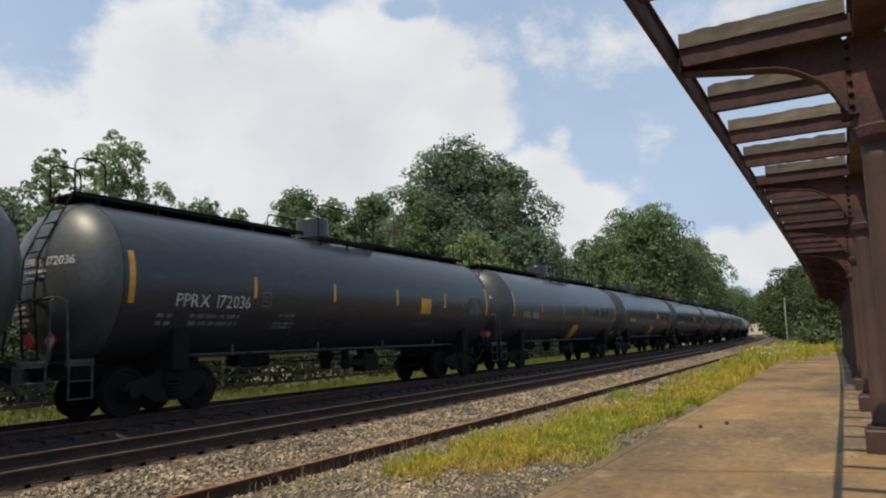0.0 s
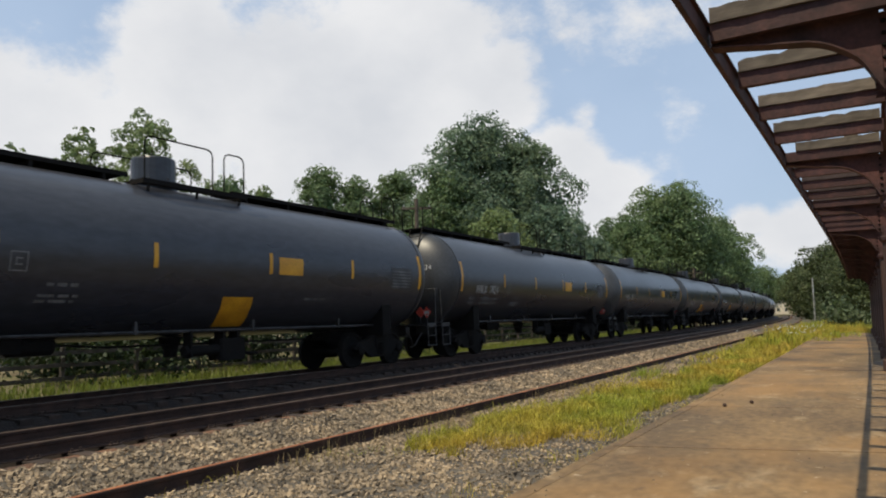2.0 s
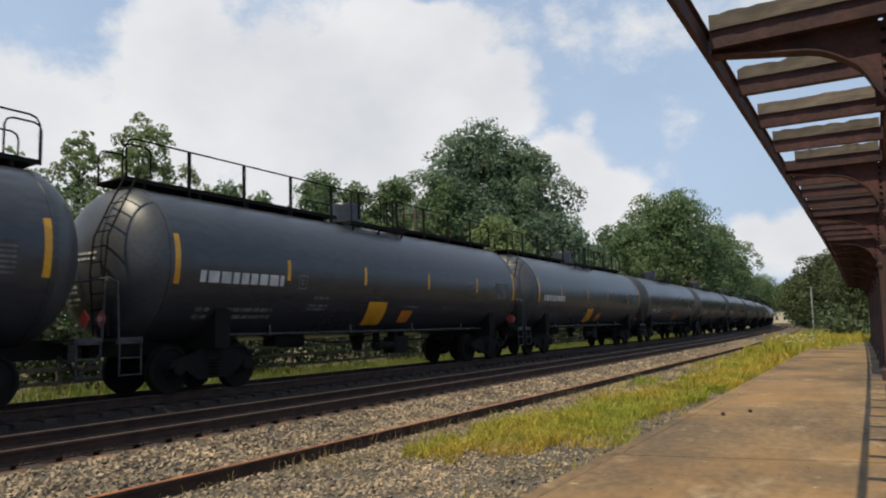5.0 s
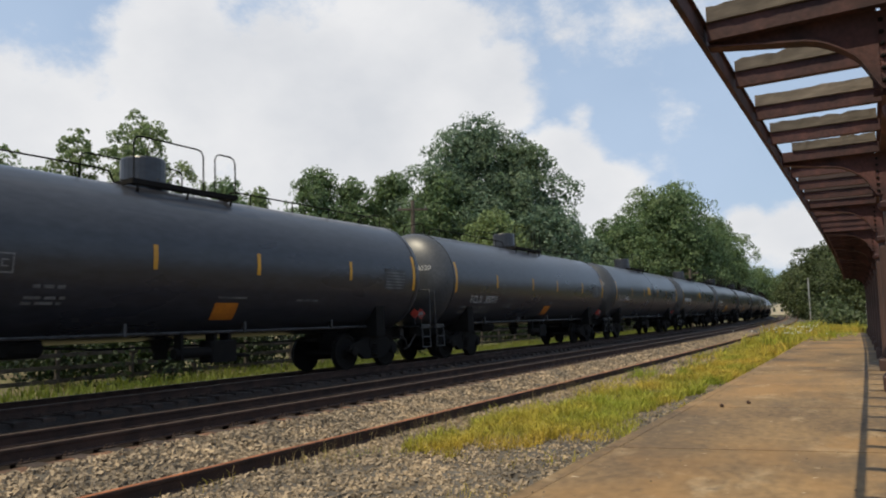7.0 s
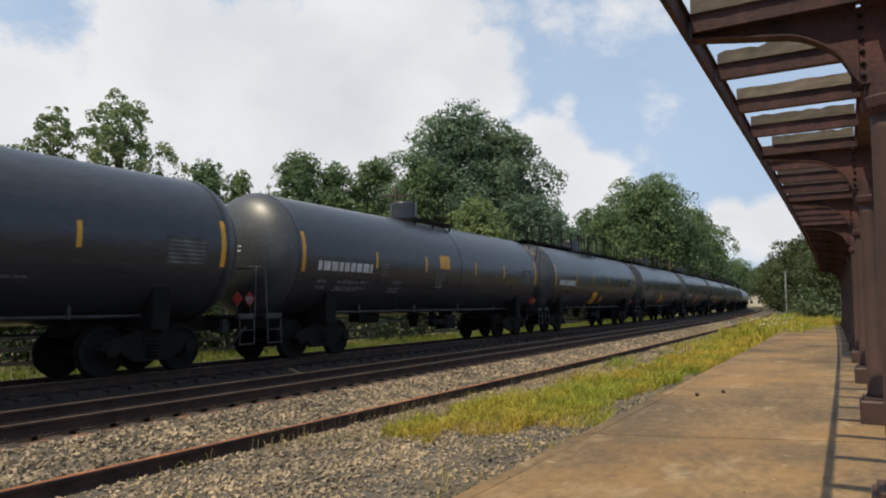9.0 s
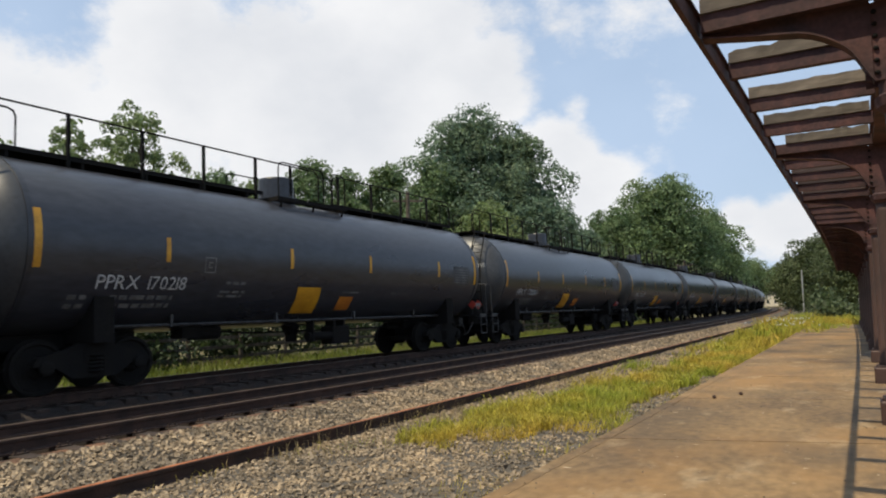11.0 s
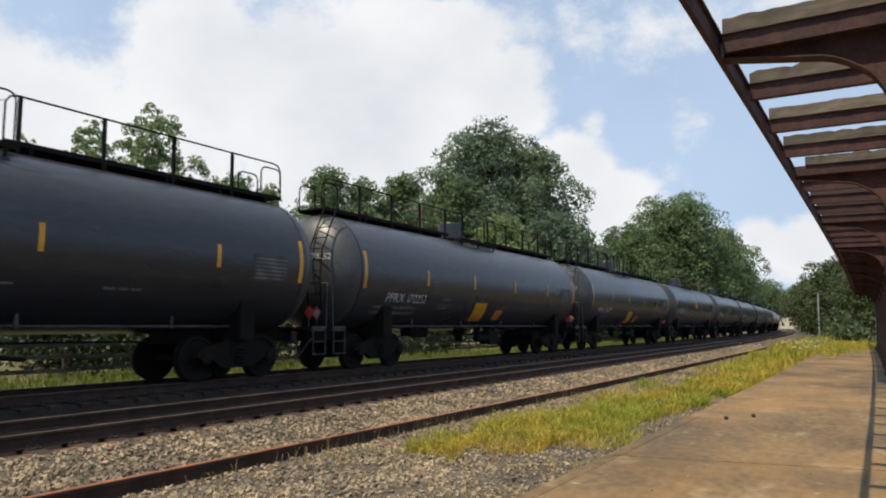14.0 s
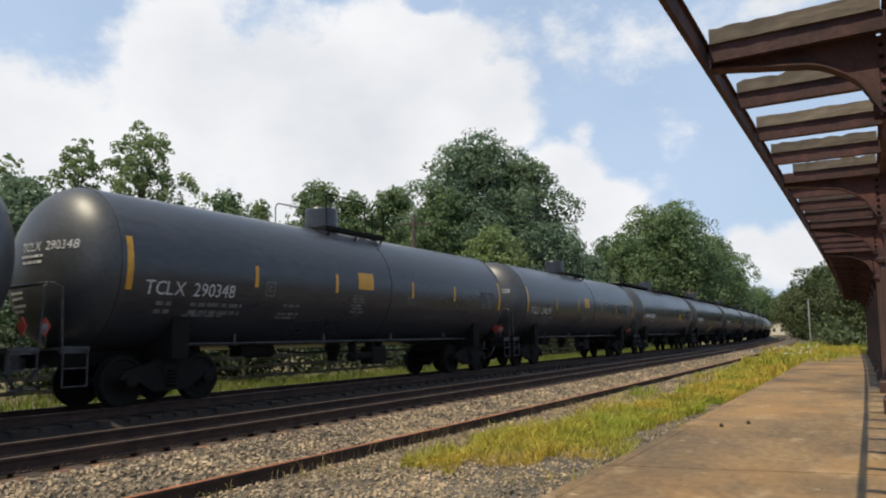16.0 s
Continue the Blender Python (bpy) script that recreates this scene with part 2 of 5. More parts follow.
WALL_PALE = material("pale_far_wall", (0.55, 0.50, 0.44), (0.42, 0.38, 0.33), 1, 15, rough=0.9, bump=0.1)
FLOWER = material("white_wildflower", (0.75, 0.74, 0.66), (0.6, 0.6, 0.5), 2, 10, rough=0.8, bump=0)


def weather_concrete(m):
    """Adds rust-orange bands across the platform, pale worn streaks and dark stains to the slabs."""
    t = m.node_tree
    N, p = t.nodes.new, t.nodes["Principled BSDF"]
    colour = p.inputs["Base Color"].links[0].from_socket
    co = N("ShaderNodeTexCoord").outputs["Object"]
    for stretch, size, detail, lo, hi, tint, most in (((0.35, 0.30, 1), 1.0, 5, 0.50, 0.66, (0.27, 0.150, 0.052), 0.75), ((0.6, 0.26, 1), 0.9, 6, 0.52, 0.68, (0.072, 0.052, 0.032), 0.80),
                                                 ((1.3, 0.7, 1), 1.3, 8, 0.57, 0.72, (0.38, 0.285, 0.17), 0.6), ((6, 9, 1), 1.0, 3, 0.68, 0.74, (0.50, 0.42, 0.30), 0.7), ((3, 3, 1), 1.0, 4, 0.66, 0.75, (0.05, 0.036, 0.024), 0.6)):
        mp, n, r, mix = N("ShaderNodeMapping"), N("ShaderNodeTexNoise"), N("ShaderNodeMapRange"), N("ShaderNodeMix")
        mp.inputs["Scale"].default_value = stretch
        mp.inputs["Location"].default_value = (size * 3, lo * 20, 0)
        n.inputs["Scale"].default_value, n.inputs["Detail"].default_value, n.inputs["Roughness"].default_value = size, detail, 0.6
        link(t, co, mp.inputs["Vector"])
        link(t, mp.outputs[0], n.inputs["Vector"])
        link(t, n.outputs["Fac"], r.inputs[0])
        r.inputs[1].default_value, r.inputs[2].default_value, r.inputs[4].default_value = lo, hi, most
        mix.data_type = "RGBA"
        link(t, r.outputs[0], mix.inputs[0])
        link(t, colour, mix.inputs[6])
        mix.inputs[7].default_value = (*tint, 1)
        colour = mix.outputs[2]
    link(t, colour, p.inputs["Base Color"])


weather_concrete(CONCRETE)


def leaves(name, base, alt):
    return material(name, base, alt, 0.12, 1.6, rough=0.62, bump=0, spread=0.25, island=0.45, through_light=0.42)


# hedge leaves with deep shade put into their base colour
LEAF_SHADE = leaves("shaded_hedge_leaves", (0.016, 0.030, 0.010), (0.027, 0.044, 0.014))
LEAF_END = leaves("dusky_green_leaves", (0.070, 0.098, 0.040), (0.100, 0.125, 0.046))
# deep and mid greens lightened: distance haze is mixed into the leaf colour
LEAF_DEEP = leaves("hazed_deep_green_leaves", (0.118, 0.182, 0.118), (0.162, 0.220, 0.120))
LEAF_MID = leaves("hazed_mid_green_leaves", (0.115, 0.180, 0.080), (0.158, 0.215, 0.086))
LEAF_LIGHT = leaves("light_green_leaves", (0.155, 0.215, 0.085), (0.205, 0.255, 0.095))


# ---- mesh helpers ----
def part(name, bm, mat, parent=None, label="", at=None, smooth=False):
    me = bpy.data.meshes.new(name)
    bm.normal_update()
    bm.to_mesh(me)
    bm.free()
    me.materials.append(mat)
    if smooth:
        me.shade_smooth()
    ob = new(name, me)
    if parent:
        ob.parent = parent
    if at is not None:
        ob.matrix_basis = at
    if label:
        ob["label"] = label
    return ob


def raw_mesh(name, verts, faces, mat, smooth=False):
    me = bpy.data.meshes.new(name)
    me.from_pydata(verts, [], faces)
    me.materials.append(mat)
    if smooth:
        me.shade_smooth()
    return new(name, me)


def box(bm, x0, x1, y0, y1, z0, z1, m=None):
    v = [bm.verts.new((x, y, z)) for x in (x0, x1) for y in (y0, y1) for z in (z0, z1)]
    if m:
        for q in v:
            q.co = m @ q.co
    for f in ((0, 1, 3, 2), (4, 6, 7, 5), (0, 4, 5, 1), (2, 3, 7, 6), (0, 2, 6, 4), (1, 5, 7, 3)):
        bm.faces.new([v[i] for i in f])
    return v


def bevel_box(bm, x0, x1, y0, y1, z0, z1, c):
    """A block whose upright edges and top edge are chamfered by c."""
    def ring(z, k):
        return [bm.verts.new(p) for p in ((x0 + c, y0 + k, z), (x1 - c, y0 + k, z), (x1 - k, y0 + c, z), (x1 - k, y1 - c, z), (x1 - c, y1 - k, z), (x0 + c, y1 - k, z), (x0 + k, y1 - c, z), (x0 + k, y0 + c, z))]
    a, b, d = ring(z0, 0), ring(z1 - c, 0), ring(z1, c * 0.7)
    for lo, hi in ((a, b), (b, d)):
        for i in range(8):
            j = (i + 1) % 8
            bm.faces.new((lo[i], lo[j], hi[j], hi[i]))
    bm.faces.new(d)
    bm.faces.new(a[::-1])


def tube(bm, pts, r, seg=6, closed_ends=True):
    pts = [Vector(p) for p in pts]
    rad = r if isinstance(r, (list, tuple)) else [r] * len(pts)
    rings, up = [], None
    for i, p in enumerate(pts):
        d = (pts[min(i + 1, len(pts) - 1)] - pts[max(i - 1, 0)]).normalized()
        ref = Vector((0, 0, 1)) if abs(d.z) < 0.9 else Vector((0, 1, 0))
        a = d.cross(ref).normalized()
        b = d.cross(a)
        rings.append([bm.verts.new(p + (a * math.cos(2 * math.pi * k / seg) + b * math.sin(2 * math.pi * k / seg)) * rad[i]) for k in range(seg)])
    for lo, hi in zip(rings, rings[1:]):
        for k in range(seg):
            j = (k + 1) % seg
            bm.faces.new((lo[k], lo[j], hi[j], hi[k]))
    if closed_ends:
        bm.faces.new(rings[0][::-1])
        bm.faces.new(rings[-1])


def lathe(bm, profile, seg, axis="z", m=None):
    """Turns a profile of (along, radius) about an axis; radius 0 closes it."""
    rings = []
    for h, r in profile:
        ring = []
        for k in range(1 if r < 1e-6 else seg):
            a = 2 * math.pi * k / seg
            c, s = r * math.cos(a), r * math.sin(a)
            co = Vector((h, c, s)) if axis == "x" else Vector((s, h, c)) if axis == "y" else Vector((c, s, h))
            ring.append(bm.verts.new(m @ co if m else co))
        rings.append(ring)
    for lo, hi in zip(rings, rings[1:]):
        for k in range(seg):
            j = (k + 1) % seg
            q = []
            for v in (lo[k % len(lo)], lo[j % len(lo)], hi[j % len(hi)], hi[k % len(hi)]):
                if v not in q:
                    q.append(v)
            if len(q) > 2:
                bm.faces.new(q)
    for ring, back in ((rings[0], True), (rings[-1], False)):
        if len(ring) > 2:
            bm.faces.new(ring[::-1] if back else ring)


def sweep(bm, section, s0, s1, step=2.0, closed=True):
    """Carries a section of (d, z) points along the curve."""
    n = max(1, int(round((s1 - s0) / step)))
    rings = [[bm.verts.new(arc(s0 + (s1 - s0) * i / n, d, z)) for d, z in section] for i in range(n + 1)]
    m = len(section)
    for lo, hi in zip(rings, rings[1:]):
        for k in range(m if closed else m - 1):
            j = (k + 1) % m
            bm.faces.new((lo[k], hi[k], hi[j], lo[j]))
    if closed:
        bm.faces.new(rings[0])
        bm.faces.new(rings[-1][::-1])


def empty(name, m=None):
    ob = new(name)
    ob.empty_display_size = 0.2
    if m is not None:
        ob.matrix_basis = m
    return ob


# ---- ground, ballast and tracks ----
PROFILE = [(-900, -0.3), (-60, -0.3), (-3.2, -0.33), (2.40, -0.36), (2.75, -0.30), (4.5, -0.31), (5.8, -0.36), (6.9, -0.36), (7.5, -0.33), (7.95, -0.195), (8.35, -0.180), (8.75, -0.30), (9.95, -0.34), (10.3, -0.25), (10.9, -0.44),
           (11.5, -0.40), (12.0, -0.165), (14.3, -0.21), (15.0, -0.40), (16.2, -0.52), (20, -0.55), (30, -0.4), (60, -0.2), (900, -0.2)]


def ground_z(d):
    return float(np.interp(d, [p[0] for p in PROFILE], [p[1] for p in PROFILE]))


def build_ground():
    ss = [-400, -200, -100, -50] + [-20 + 5 * i for i in range(45)] + [230, 270, 330, 420, 550, 700, 900]
    verts = [arc(s, d, z) for s in ss for d, z in PROFILE]
    m = len(PROFILE)
    faces = [(i * m + k, (i + 1) * m + k, (i + 1) * m + k + 1, i * m + k + 1) for i in range(len(ss) - 1) for k in range(m - 1)]
    faces = [f[::-1] for f in faces]
    tagged(raw_mesh("ground", verts, faces, SOIL), "weedy summer ground beside the railway", "ground", kind="structure")
    sec = [(d, z + 0.006) for d, z in PROFILE if 2.7 < d < 15.3]
    cuts = (8.02, 8.62)
    seams = [(c, ground_z(c) + 0.006) for c in cuts]
    strips = [[p for p in sec if p[0] < cuts[0]] + [seams[0]], [seams[0]] + [p for p in sec if cuts[0] < p[0] < cuts[1]] + [seams[1]], [seams[1]] + [p for p in sec if p[0] > cuts[1]]]
    bm, rusty, dark = bmesh.new(), bmesh.new(), bmesh.new()
    for mesh, strip in zip((bm, rusty, dark), strips):
        sweep(mesh, strip, -30, 260, 2.5, closed=False)
        for f in mesh.faces:
            f.normal_flip()
    tagged(part("rust_stained_ballast", rusty, RUSTY_BALLAST), "rust-stained stone strip before the main line", "ballast", kind="structure")
    tagged(part("main_line_ballast", dark, DARK_BALLAST), "oily ballast bed under the main tracks, train's shade in its colour", "ballast", kind="structure")
    tagged(part("ballast_bed", bm, BALLAST), "grey-brown crushed stone ballast under the tracks", "ballast", kind="structure")


RAIL_H = 0.172


def rail_section(d, top, lean=0.0):
    pts = [(-0.07, -0.172), (-0.07, -0.158), (-0.012, -0.140), (-0.010, -0.045), (-0.035, -0.036), (-0.036, -0.006), (-0.030, 0.0), (0.030, 0.0), (0.036, -0.006), (0.035, -0.036), (0.010, -0.045), (0.012, -0.140), (0.07, -0.158), (0.07, -0.172)]
    return [(d + x, top + z) for x, z in pts]


def rail(name, d, top, mat_side, mat_head, label, parent=None):
    bm = bmesh.new()
    sweep(bm, rail_section(d, top), -30, 260, 2.5)
    ob = part(name, bm, mat_side, parent, label)
    if mat_head:
        bm = bmesh.new()
        sweep(bm, [(d - 0.027, top + 0.0045), (d + 0.027, top + 0.0045), (d + 0.030, top + 0.001), (d - 0.030, top + 0.001)], -30, 260, 2.5)
        part("rail_head", bm, mat_head, ob, "polished running surface" if mat_head == BRIGHT_RAIL else "orange rust on the rail head")
    return ob


def build_track(name, d0, z_near, z_far, label):
    track = tagged(empty(name), label, "railway track", kind="structure")
    rail("rail", d0 - 0.755, z_near, BROWN_RAIL, BRIGHT_RAIL, "brown steel rail with worn head", track)
    rail("rail", d0 + 0.755, z_far, BROWN_RAIL, BRIGHT_RAIL, "brown steel rail with worn head", track)
    bm = bmesh.new()
    bevel_box(bm, -0.11, 0.11, -1.28, 1.28, -0.16, 0.0, 0.012)
    me = None
    rng = random.Random(5)
    for i in range(130):
        s = -6 + i * 0.52
        m = on_arc(s + rng.uniform(-0.02, 0.02), d0 + rng.uniform(-0.05, 0.05), (z_near + z_far) / 2 - RAIL_H - 0.012, math.degrees(math.asin((z_far - z_near) / 1.51)), 0, rng.uniform(-0.8, 0.8))
        if me is None:
            ob = part("crosstie", bm, TIE, track)
            me = ob.data
        else:
            ob = new("crosstie", me)
            ob.parent = track
        ob.matrix_basis = m
    # tie plates and spikes by the near rail
    bm = bmesh.new()
    box(bm, -0.09, 0.09, -0.13, 0.13, 0, 0.014)
    for x in (-0.05, 0.05):
        box(bm, x - 0.012, x + 0.012, -0.10, -0.075, 0.0, 0.045)
    me = None
    for i in range(80):
        m = on_arc(-6 + i * 0.52, d0 - 0.755, z_near - RAIL_H - 0.002)
        if me is None:
            ob = part("tie_plate", bm, BROWN_RAIL, track)
            me = ob.data
        else:
            ob = new("tie_plate", me)
            ob.parent = track
        ob.matrix_basis = m
    return track


def scatter_stones(name, areas, label, seed, mat=STONE):
    """areas: s0, s1, d0, d1, stones per square metre, size."""
    rng = np.random.default_rng(seed)
    cube = np.array([(-1, -1, -1), (-1, -1, 1), (-1, 1, -1), (-1, 1, 1), (1, -1, -1), (1, -1, 1), (1, 1, -1), (1, 1, 1)], float) * 0.6
    quads = np.array([(0, 1, 3, 2), (4, 6, 7, 5), (0, 4, 5, 1), (2, 3, 7, 6), (0, 2, 6, 4), (1, 5, 7, 3)])
    V, F, base = [], [], 0
    for s0, s1, d0, d1, dens, size in areas:
        n = int((s1 - s0) * (d1 - d0) * dens)
        s, d = rng.uniform(s0, s1, n), rng.uniform(d0, d1, n)
        z = np.interp(d, [p[0] for p in PROFILE], [p[1] for p in PROFILE])
        a = s / RADIUS
        pos = np.stack([-RADIUS + (RADIUS - d) * np.cos(a), (RADIUS - d) * np.sin(a), z + size * rng.uniform(-0.1, 0.45, n)], 1)
        sz = size * rng.uniform(0.55, 1.25, (n, 1)) * rng.uniform(0.65, 1.2, (n, 3))
        pts = cube[None] * (1 + rng.uniform(-0.45, 0.35, (n, 8, 3)))
        pts = pts * sz[:, None, :]
        ang, tilt = rng.uniform(0, 6.283, n), rng.uniform(-0.9, 0.9, n)
        ct, st = np.cos(tilt)[:, None], np.sin(tilt)[:, None]
        y, zz = pts[..., 1] * ct - pts[..., 2] * st, pts[..., 1] * st + pts[..., 2] * ct
        ca, sa = np.cos(ang)[:, None], np.sin(ang)[:, None]
        out = np.stack([pts[..., 0] * ca - y * sa, pts[..., 0] * sa + y * ca, zz], -1) + pos[:, None, :]
        V.append(out.reshape(-1, 3))
        F.append((quads[None] + (base + 8 * np.arange(n))[:, None, None]).reshape(-1, 4))
        base += 8 * n
    V, F = np.concatenate(V), np.concatenate(F)
    tagged(raw_mesh(name, V.tolist(), F.tolist(), mat), label, "ballast", kind="stuff")


def blades(name, spots, mat, label, seed, category="grass"):
    """spots: rows of s, d, height, width, lean; each is one bent blade of two pieces."""
    rng = np.random.default_rng(seed)
    P = np.array(spots)
    n = len(P)
    s, d, h, w, lean = P.T
    z = np.interp(d, [p[0] for p in PROFILE], [p[1] for p in PROFILE])
    a = s / RADIUS
    base = np.stack([-RADIUS + (RADIUS - d) * np.cos(a), (RADIUS - d) * np.sin(a), z], 1)
    th, ph = rng.uniform(0, 6.283, n), rng.uniform(0, 6.283, n)
    side = np.stack([np.cos(th), np.sin(th), 0 * th], 1) * (w / 2)[:, None]
    bend = np.stack([np.cos(ph), np.sin(ph), 0 * ph], 1)
    mid = base + bend * (h * lean * 0.3)[:, None]
    mid[:, 2] += h * 0.55
    tip = base + bend * (h * lean)[:, None]
    tip[:, 2] += h * (1 - 0.3 * lean)
    V = np.stack([base - side, base + side, mid + side * 0.8, mid - side * 0.8, tip], 1).reshape(-1, 3)
    i = 5 * np.arange(n)
    F = [(q, q + 1, q + 2, q + 3) for q in i] + [(q + 3, q + 2, q + 4) for q in i]
    F = [tuple(int(v) for v in f) for f in F]
    tagged(raw_mesh(name, V.tolist(), F, mat), label, category, kind="stuff")


def build_vegetation_floor():
    rng = random.Random(11)
    near, dry = [], []
    for _ in range(120000):
        s = 5.5 + 42 * rng.random() ** 1.7
        d = rng.uniform(2.66, 5.9)
        lo = float(np.interp(s, (7.6, 8.4, 10, 12, 17, 25, 33), (4.5, 4.0, 3.65, 3.45, 3.2, 2.9, 2.66))) + 0.28 * noise.noise((s * 0.8, 1.0, 6.0))
        hi = float(np.interp(s, (7.6, 9, 11, 14, 19, 35, 47), (5.3, 5.75, 5.75, 5.15, 4.75, 4.3, 3.9))) + 0.35 * noise.noise((s * 0.6, d, 3.0))
        dens = 0.85 + 0.8 * noise.noise((s * 0.55, d * 0.9, 0.5)) + 1.0 * noise.noise((s * 1.7, d * 2.0, 7.5)) + 0.4 * noise.noise((s * 4.5, d * 5.0, 2.5))
        if s < 8.0:
            dens -= (8.0 - s) * 1.6
        if d < lo or d > hi:
            dens = dens * 0.5 - 0.38
        if rng.random() > dens:
            continue
        h = rng.uniform(0.05, 0.20) * (1.15 + 0.9 * noise.noise((s * 1.1, d * 1.4, 9.0))) * min(1.5, 0.9 + s / 45)
        near.append((s, d, h, rng.uniform(0.005, 0.010) * (1 + s / 22), rng.uniform(0.3, 1.1)))
    blades("grass_strip", near, GRASS, "yellow-green grass and weeds beside the platform edge", 3)
    for _ in range(5200):
        s, d = 3 + 30 * rng.random() ** 1.5, rng.uniform(2.7, 6.35)
        if noise.noise((s * 0.7, d * 0.8, 4.0)) > 0.05:
            dry.append((s, d, rng.uniform(0.05, 0.15), 0.007, rng.uniform(0.2, 1.0)))
    blades("sparse_weeds", dry, GRASS, "thin weeds growing through gravel", 4, "weeds")
    stems = []
    for _ in range(500):
        s = rng.choice((6.4, 7.3, 8.4, 9.3, 10.2, 13.5, 15.2)) + rng.gauss(0, 0.35)
        stems.append((s, rng.uniform(5.4, 6.32), rng.uniform(0.1, 0.38), 0.006, rng.uniform(0.05, 0.5)))
    blades("dry_weed_stems", stems, STRAW, "dry brown weed stems along the rusty rail", 6, "weeds")
    far = []
    for _ in range(30000):
        s = -4 + 95 * rng.random() ** 1.3
        d = rng.uniform(15.1, 20.4)
        if 16.0 < d < 16.9 + 0.3 * noise.noise((s * 0.3, 0, 2)):
            continue
        far.append((s, d, rng.uniform(0.10, 0.30) * (1.0 + 0.9 * max(0, d - 17.5) / 3), rng.uniform(0.02, 0.04), rng.uniform(0.1, 0.7)))
    blades("trackside_grass", far, GRASS_FAR, "bright tall grass beyond the far track", 8)
    weeds = []
    for _ in range(16000):
        s = rng.uniform(27, 62)
        d = rng.uniform(-0.6, 5.6)
        if s < 36 and d < 2.7 or s < 42 and d < 1.4 or s < 48 and d < 0.5 or rng.random() > (s - 24) / 14 or d > 5.3 - 0.03 * (s - 27):
            continue
        k = noise.noise((s * 0.25, d * 0.6, 1.0)) - (0.5 if s < 34 else 0)
        weeds.append((s, d, max(0.2, 0.75 + 0.6 * k) * rng.uniform(0.5, 1.15), rng.uniform(0.025, 0.06), rng.uniform(0.1, 0.7)))
    blades("weed_thicket", weeds, GRASS, "overgrown green weeds at the platform's end", 9, "weeds")
    verts, faces = [], []
    for _ in range(70):
        s, d = rng.gauss(37, 2.6), rng.gauss(3.0, 0.8)
        z = 0.35 + 0.35 * rng.random()
        c, r = arc(s, d, z), rng.uniform(0.025, 0.045)
        i = len(verts)
        verts += [c + Vector((r, 0, 0)), c + Vector((-r / 2, r * 0.87, 0.01)), c + Vector((-r / 2, -r * 0.87, 0.01)), c + Vector((0, 0, r * 0.8)), c - Vector((0, 0, r))]
        faces += [(i, i + 1, i + 3), (i + 1, i + 2, i + 3), (i + 2, i, i + 3), (i + 1, i, i + 4), (i + 2, i + 1, i + 4), (i, i + 2, i + 4)]
    tagged(raw_mesh("wildflowers", verts, faces, FLOWER), "small white wildflowers among green weeds", "flowers", kind="stuff")


build_ground()
build_track("track_1", 9.385, 0.005, -0.047, "empty main track with brown rails and wooden crossties")
build_track("track_2", 13.15, 0.035, -0.012, "main track that carries the passing tank train")
# side colour includes the shade below the rusty head
siding = tagged(rail("siding_rail", 6.44, -0.19, BROWN_RAIL, RUST_RAIL, ""), "single orange-rusted rail of a disused siding in gravel", "rail", kind="structure")


# ---- platform ----
def build_platform():
    base = bmesh.new()
    sweep(base, [(-3.4, -0.34), (2.55, -0.34), (2.55, -0.005), (-3.4, -0.005)], -12, 52, 2.0)
    plat = tagged(part("platform", base, CURB), "old brown-stained concrete station platform with worn edge", "platform", kind="structure")
    skew = 0.36
    s = -13.4
    k = 0
    while s < 50:
        ln = 3.58
        for d0, d1, nm, mat in ((-3.35, 2.452, "slab", CONCRETE), (2.462, 2.594, "edge_stone", CONCRETE)):
            bm = bmesh.new()
            g = 0.013
            n = 6
            lo, hi = [], []
            top = -0.001 * (k % 3)
            bot = -0.30 if nm == "edge_stone" else -0.06
            for i in range(n + 1):
                d = d0 + (d1 - d0) * i / n
                o = skew * (0.7 - d)
                lo.append((s + o + g, d))
                hi.append((s + ln + o - g, d))
            tops = [bm.verts.new(arc(a, d, top)) for a, d in lo] + [bm.verts.new(arc(a, d, top)) for a, d in hi[::-1]]
            bots = [bm.verts.new((v.co.x, v.co.y, bot)) for v in tops]
            bm.faces.new(tops[::-1])
            m = len(tops)
            for i in range(m):
                j = (i + 1) % m
                bm.faces.new((tops[i], tops[j], bots[j], bots[i]))
            part(nm, bm, mat, plat)
        s += ln
        k += 1
    # small dark stones lying on the slabs
    for i, (ps, pd) in enumerate(((11.2, 2.05), (11.75, 1.75))):
        bm = bmesh.new()
        lathe(bm, [(0, 0.02), (0.02, 0.035), (0.045, 0.022), (0.055, 0)], 7)
        tagged(part("pebble", bm, BROWN_RAIL, at=on_arc(ps, pd, 0.0)), "small dark lump lying on the platform", "stone", "pebbles on the platform")


build_platform()



def build_grit():
    rng = np.random.default_rng(77)
    n = 420
    s = 3 + 30 * rng.random(n) ** 1.4
    d = np.where(rng.random(n) < 0.45, 2.5 - 0.5 * rng.random(n) ** 2, rng.uniform(-0.3, 2.4, n))
    V, F = [], []
    for a, b in zip(s, d):
        c, r = arc(a, b, 0.001), rng.uniform(0.004, 0.013)
        i = len(V)
        V += [c + Vector((r, 0, 0)), c + Vector((-r * 0.4, r, 0)), c + Vector((-r, -r * 0.7, 0)), c + Vector((r * 0.1, 0.1 * r, r * 1.1))]
        F += [(i, i + 1, i + 3), (i + 1, i + 2, i + 3), (i + 2, i, i + 3)]
    tagged(raw_mesh("grit", V, F, STONE), "pale grit scattered on the platform", "gravel", kind="stuff")


build_grit()

# ---- canopy skeleton ----
CAN_Z = 3.305
COLUMNS = [5.10 + 4.68 * i for i in range(10)]


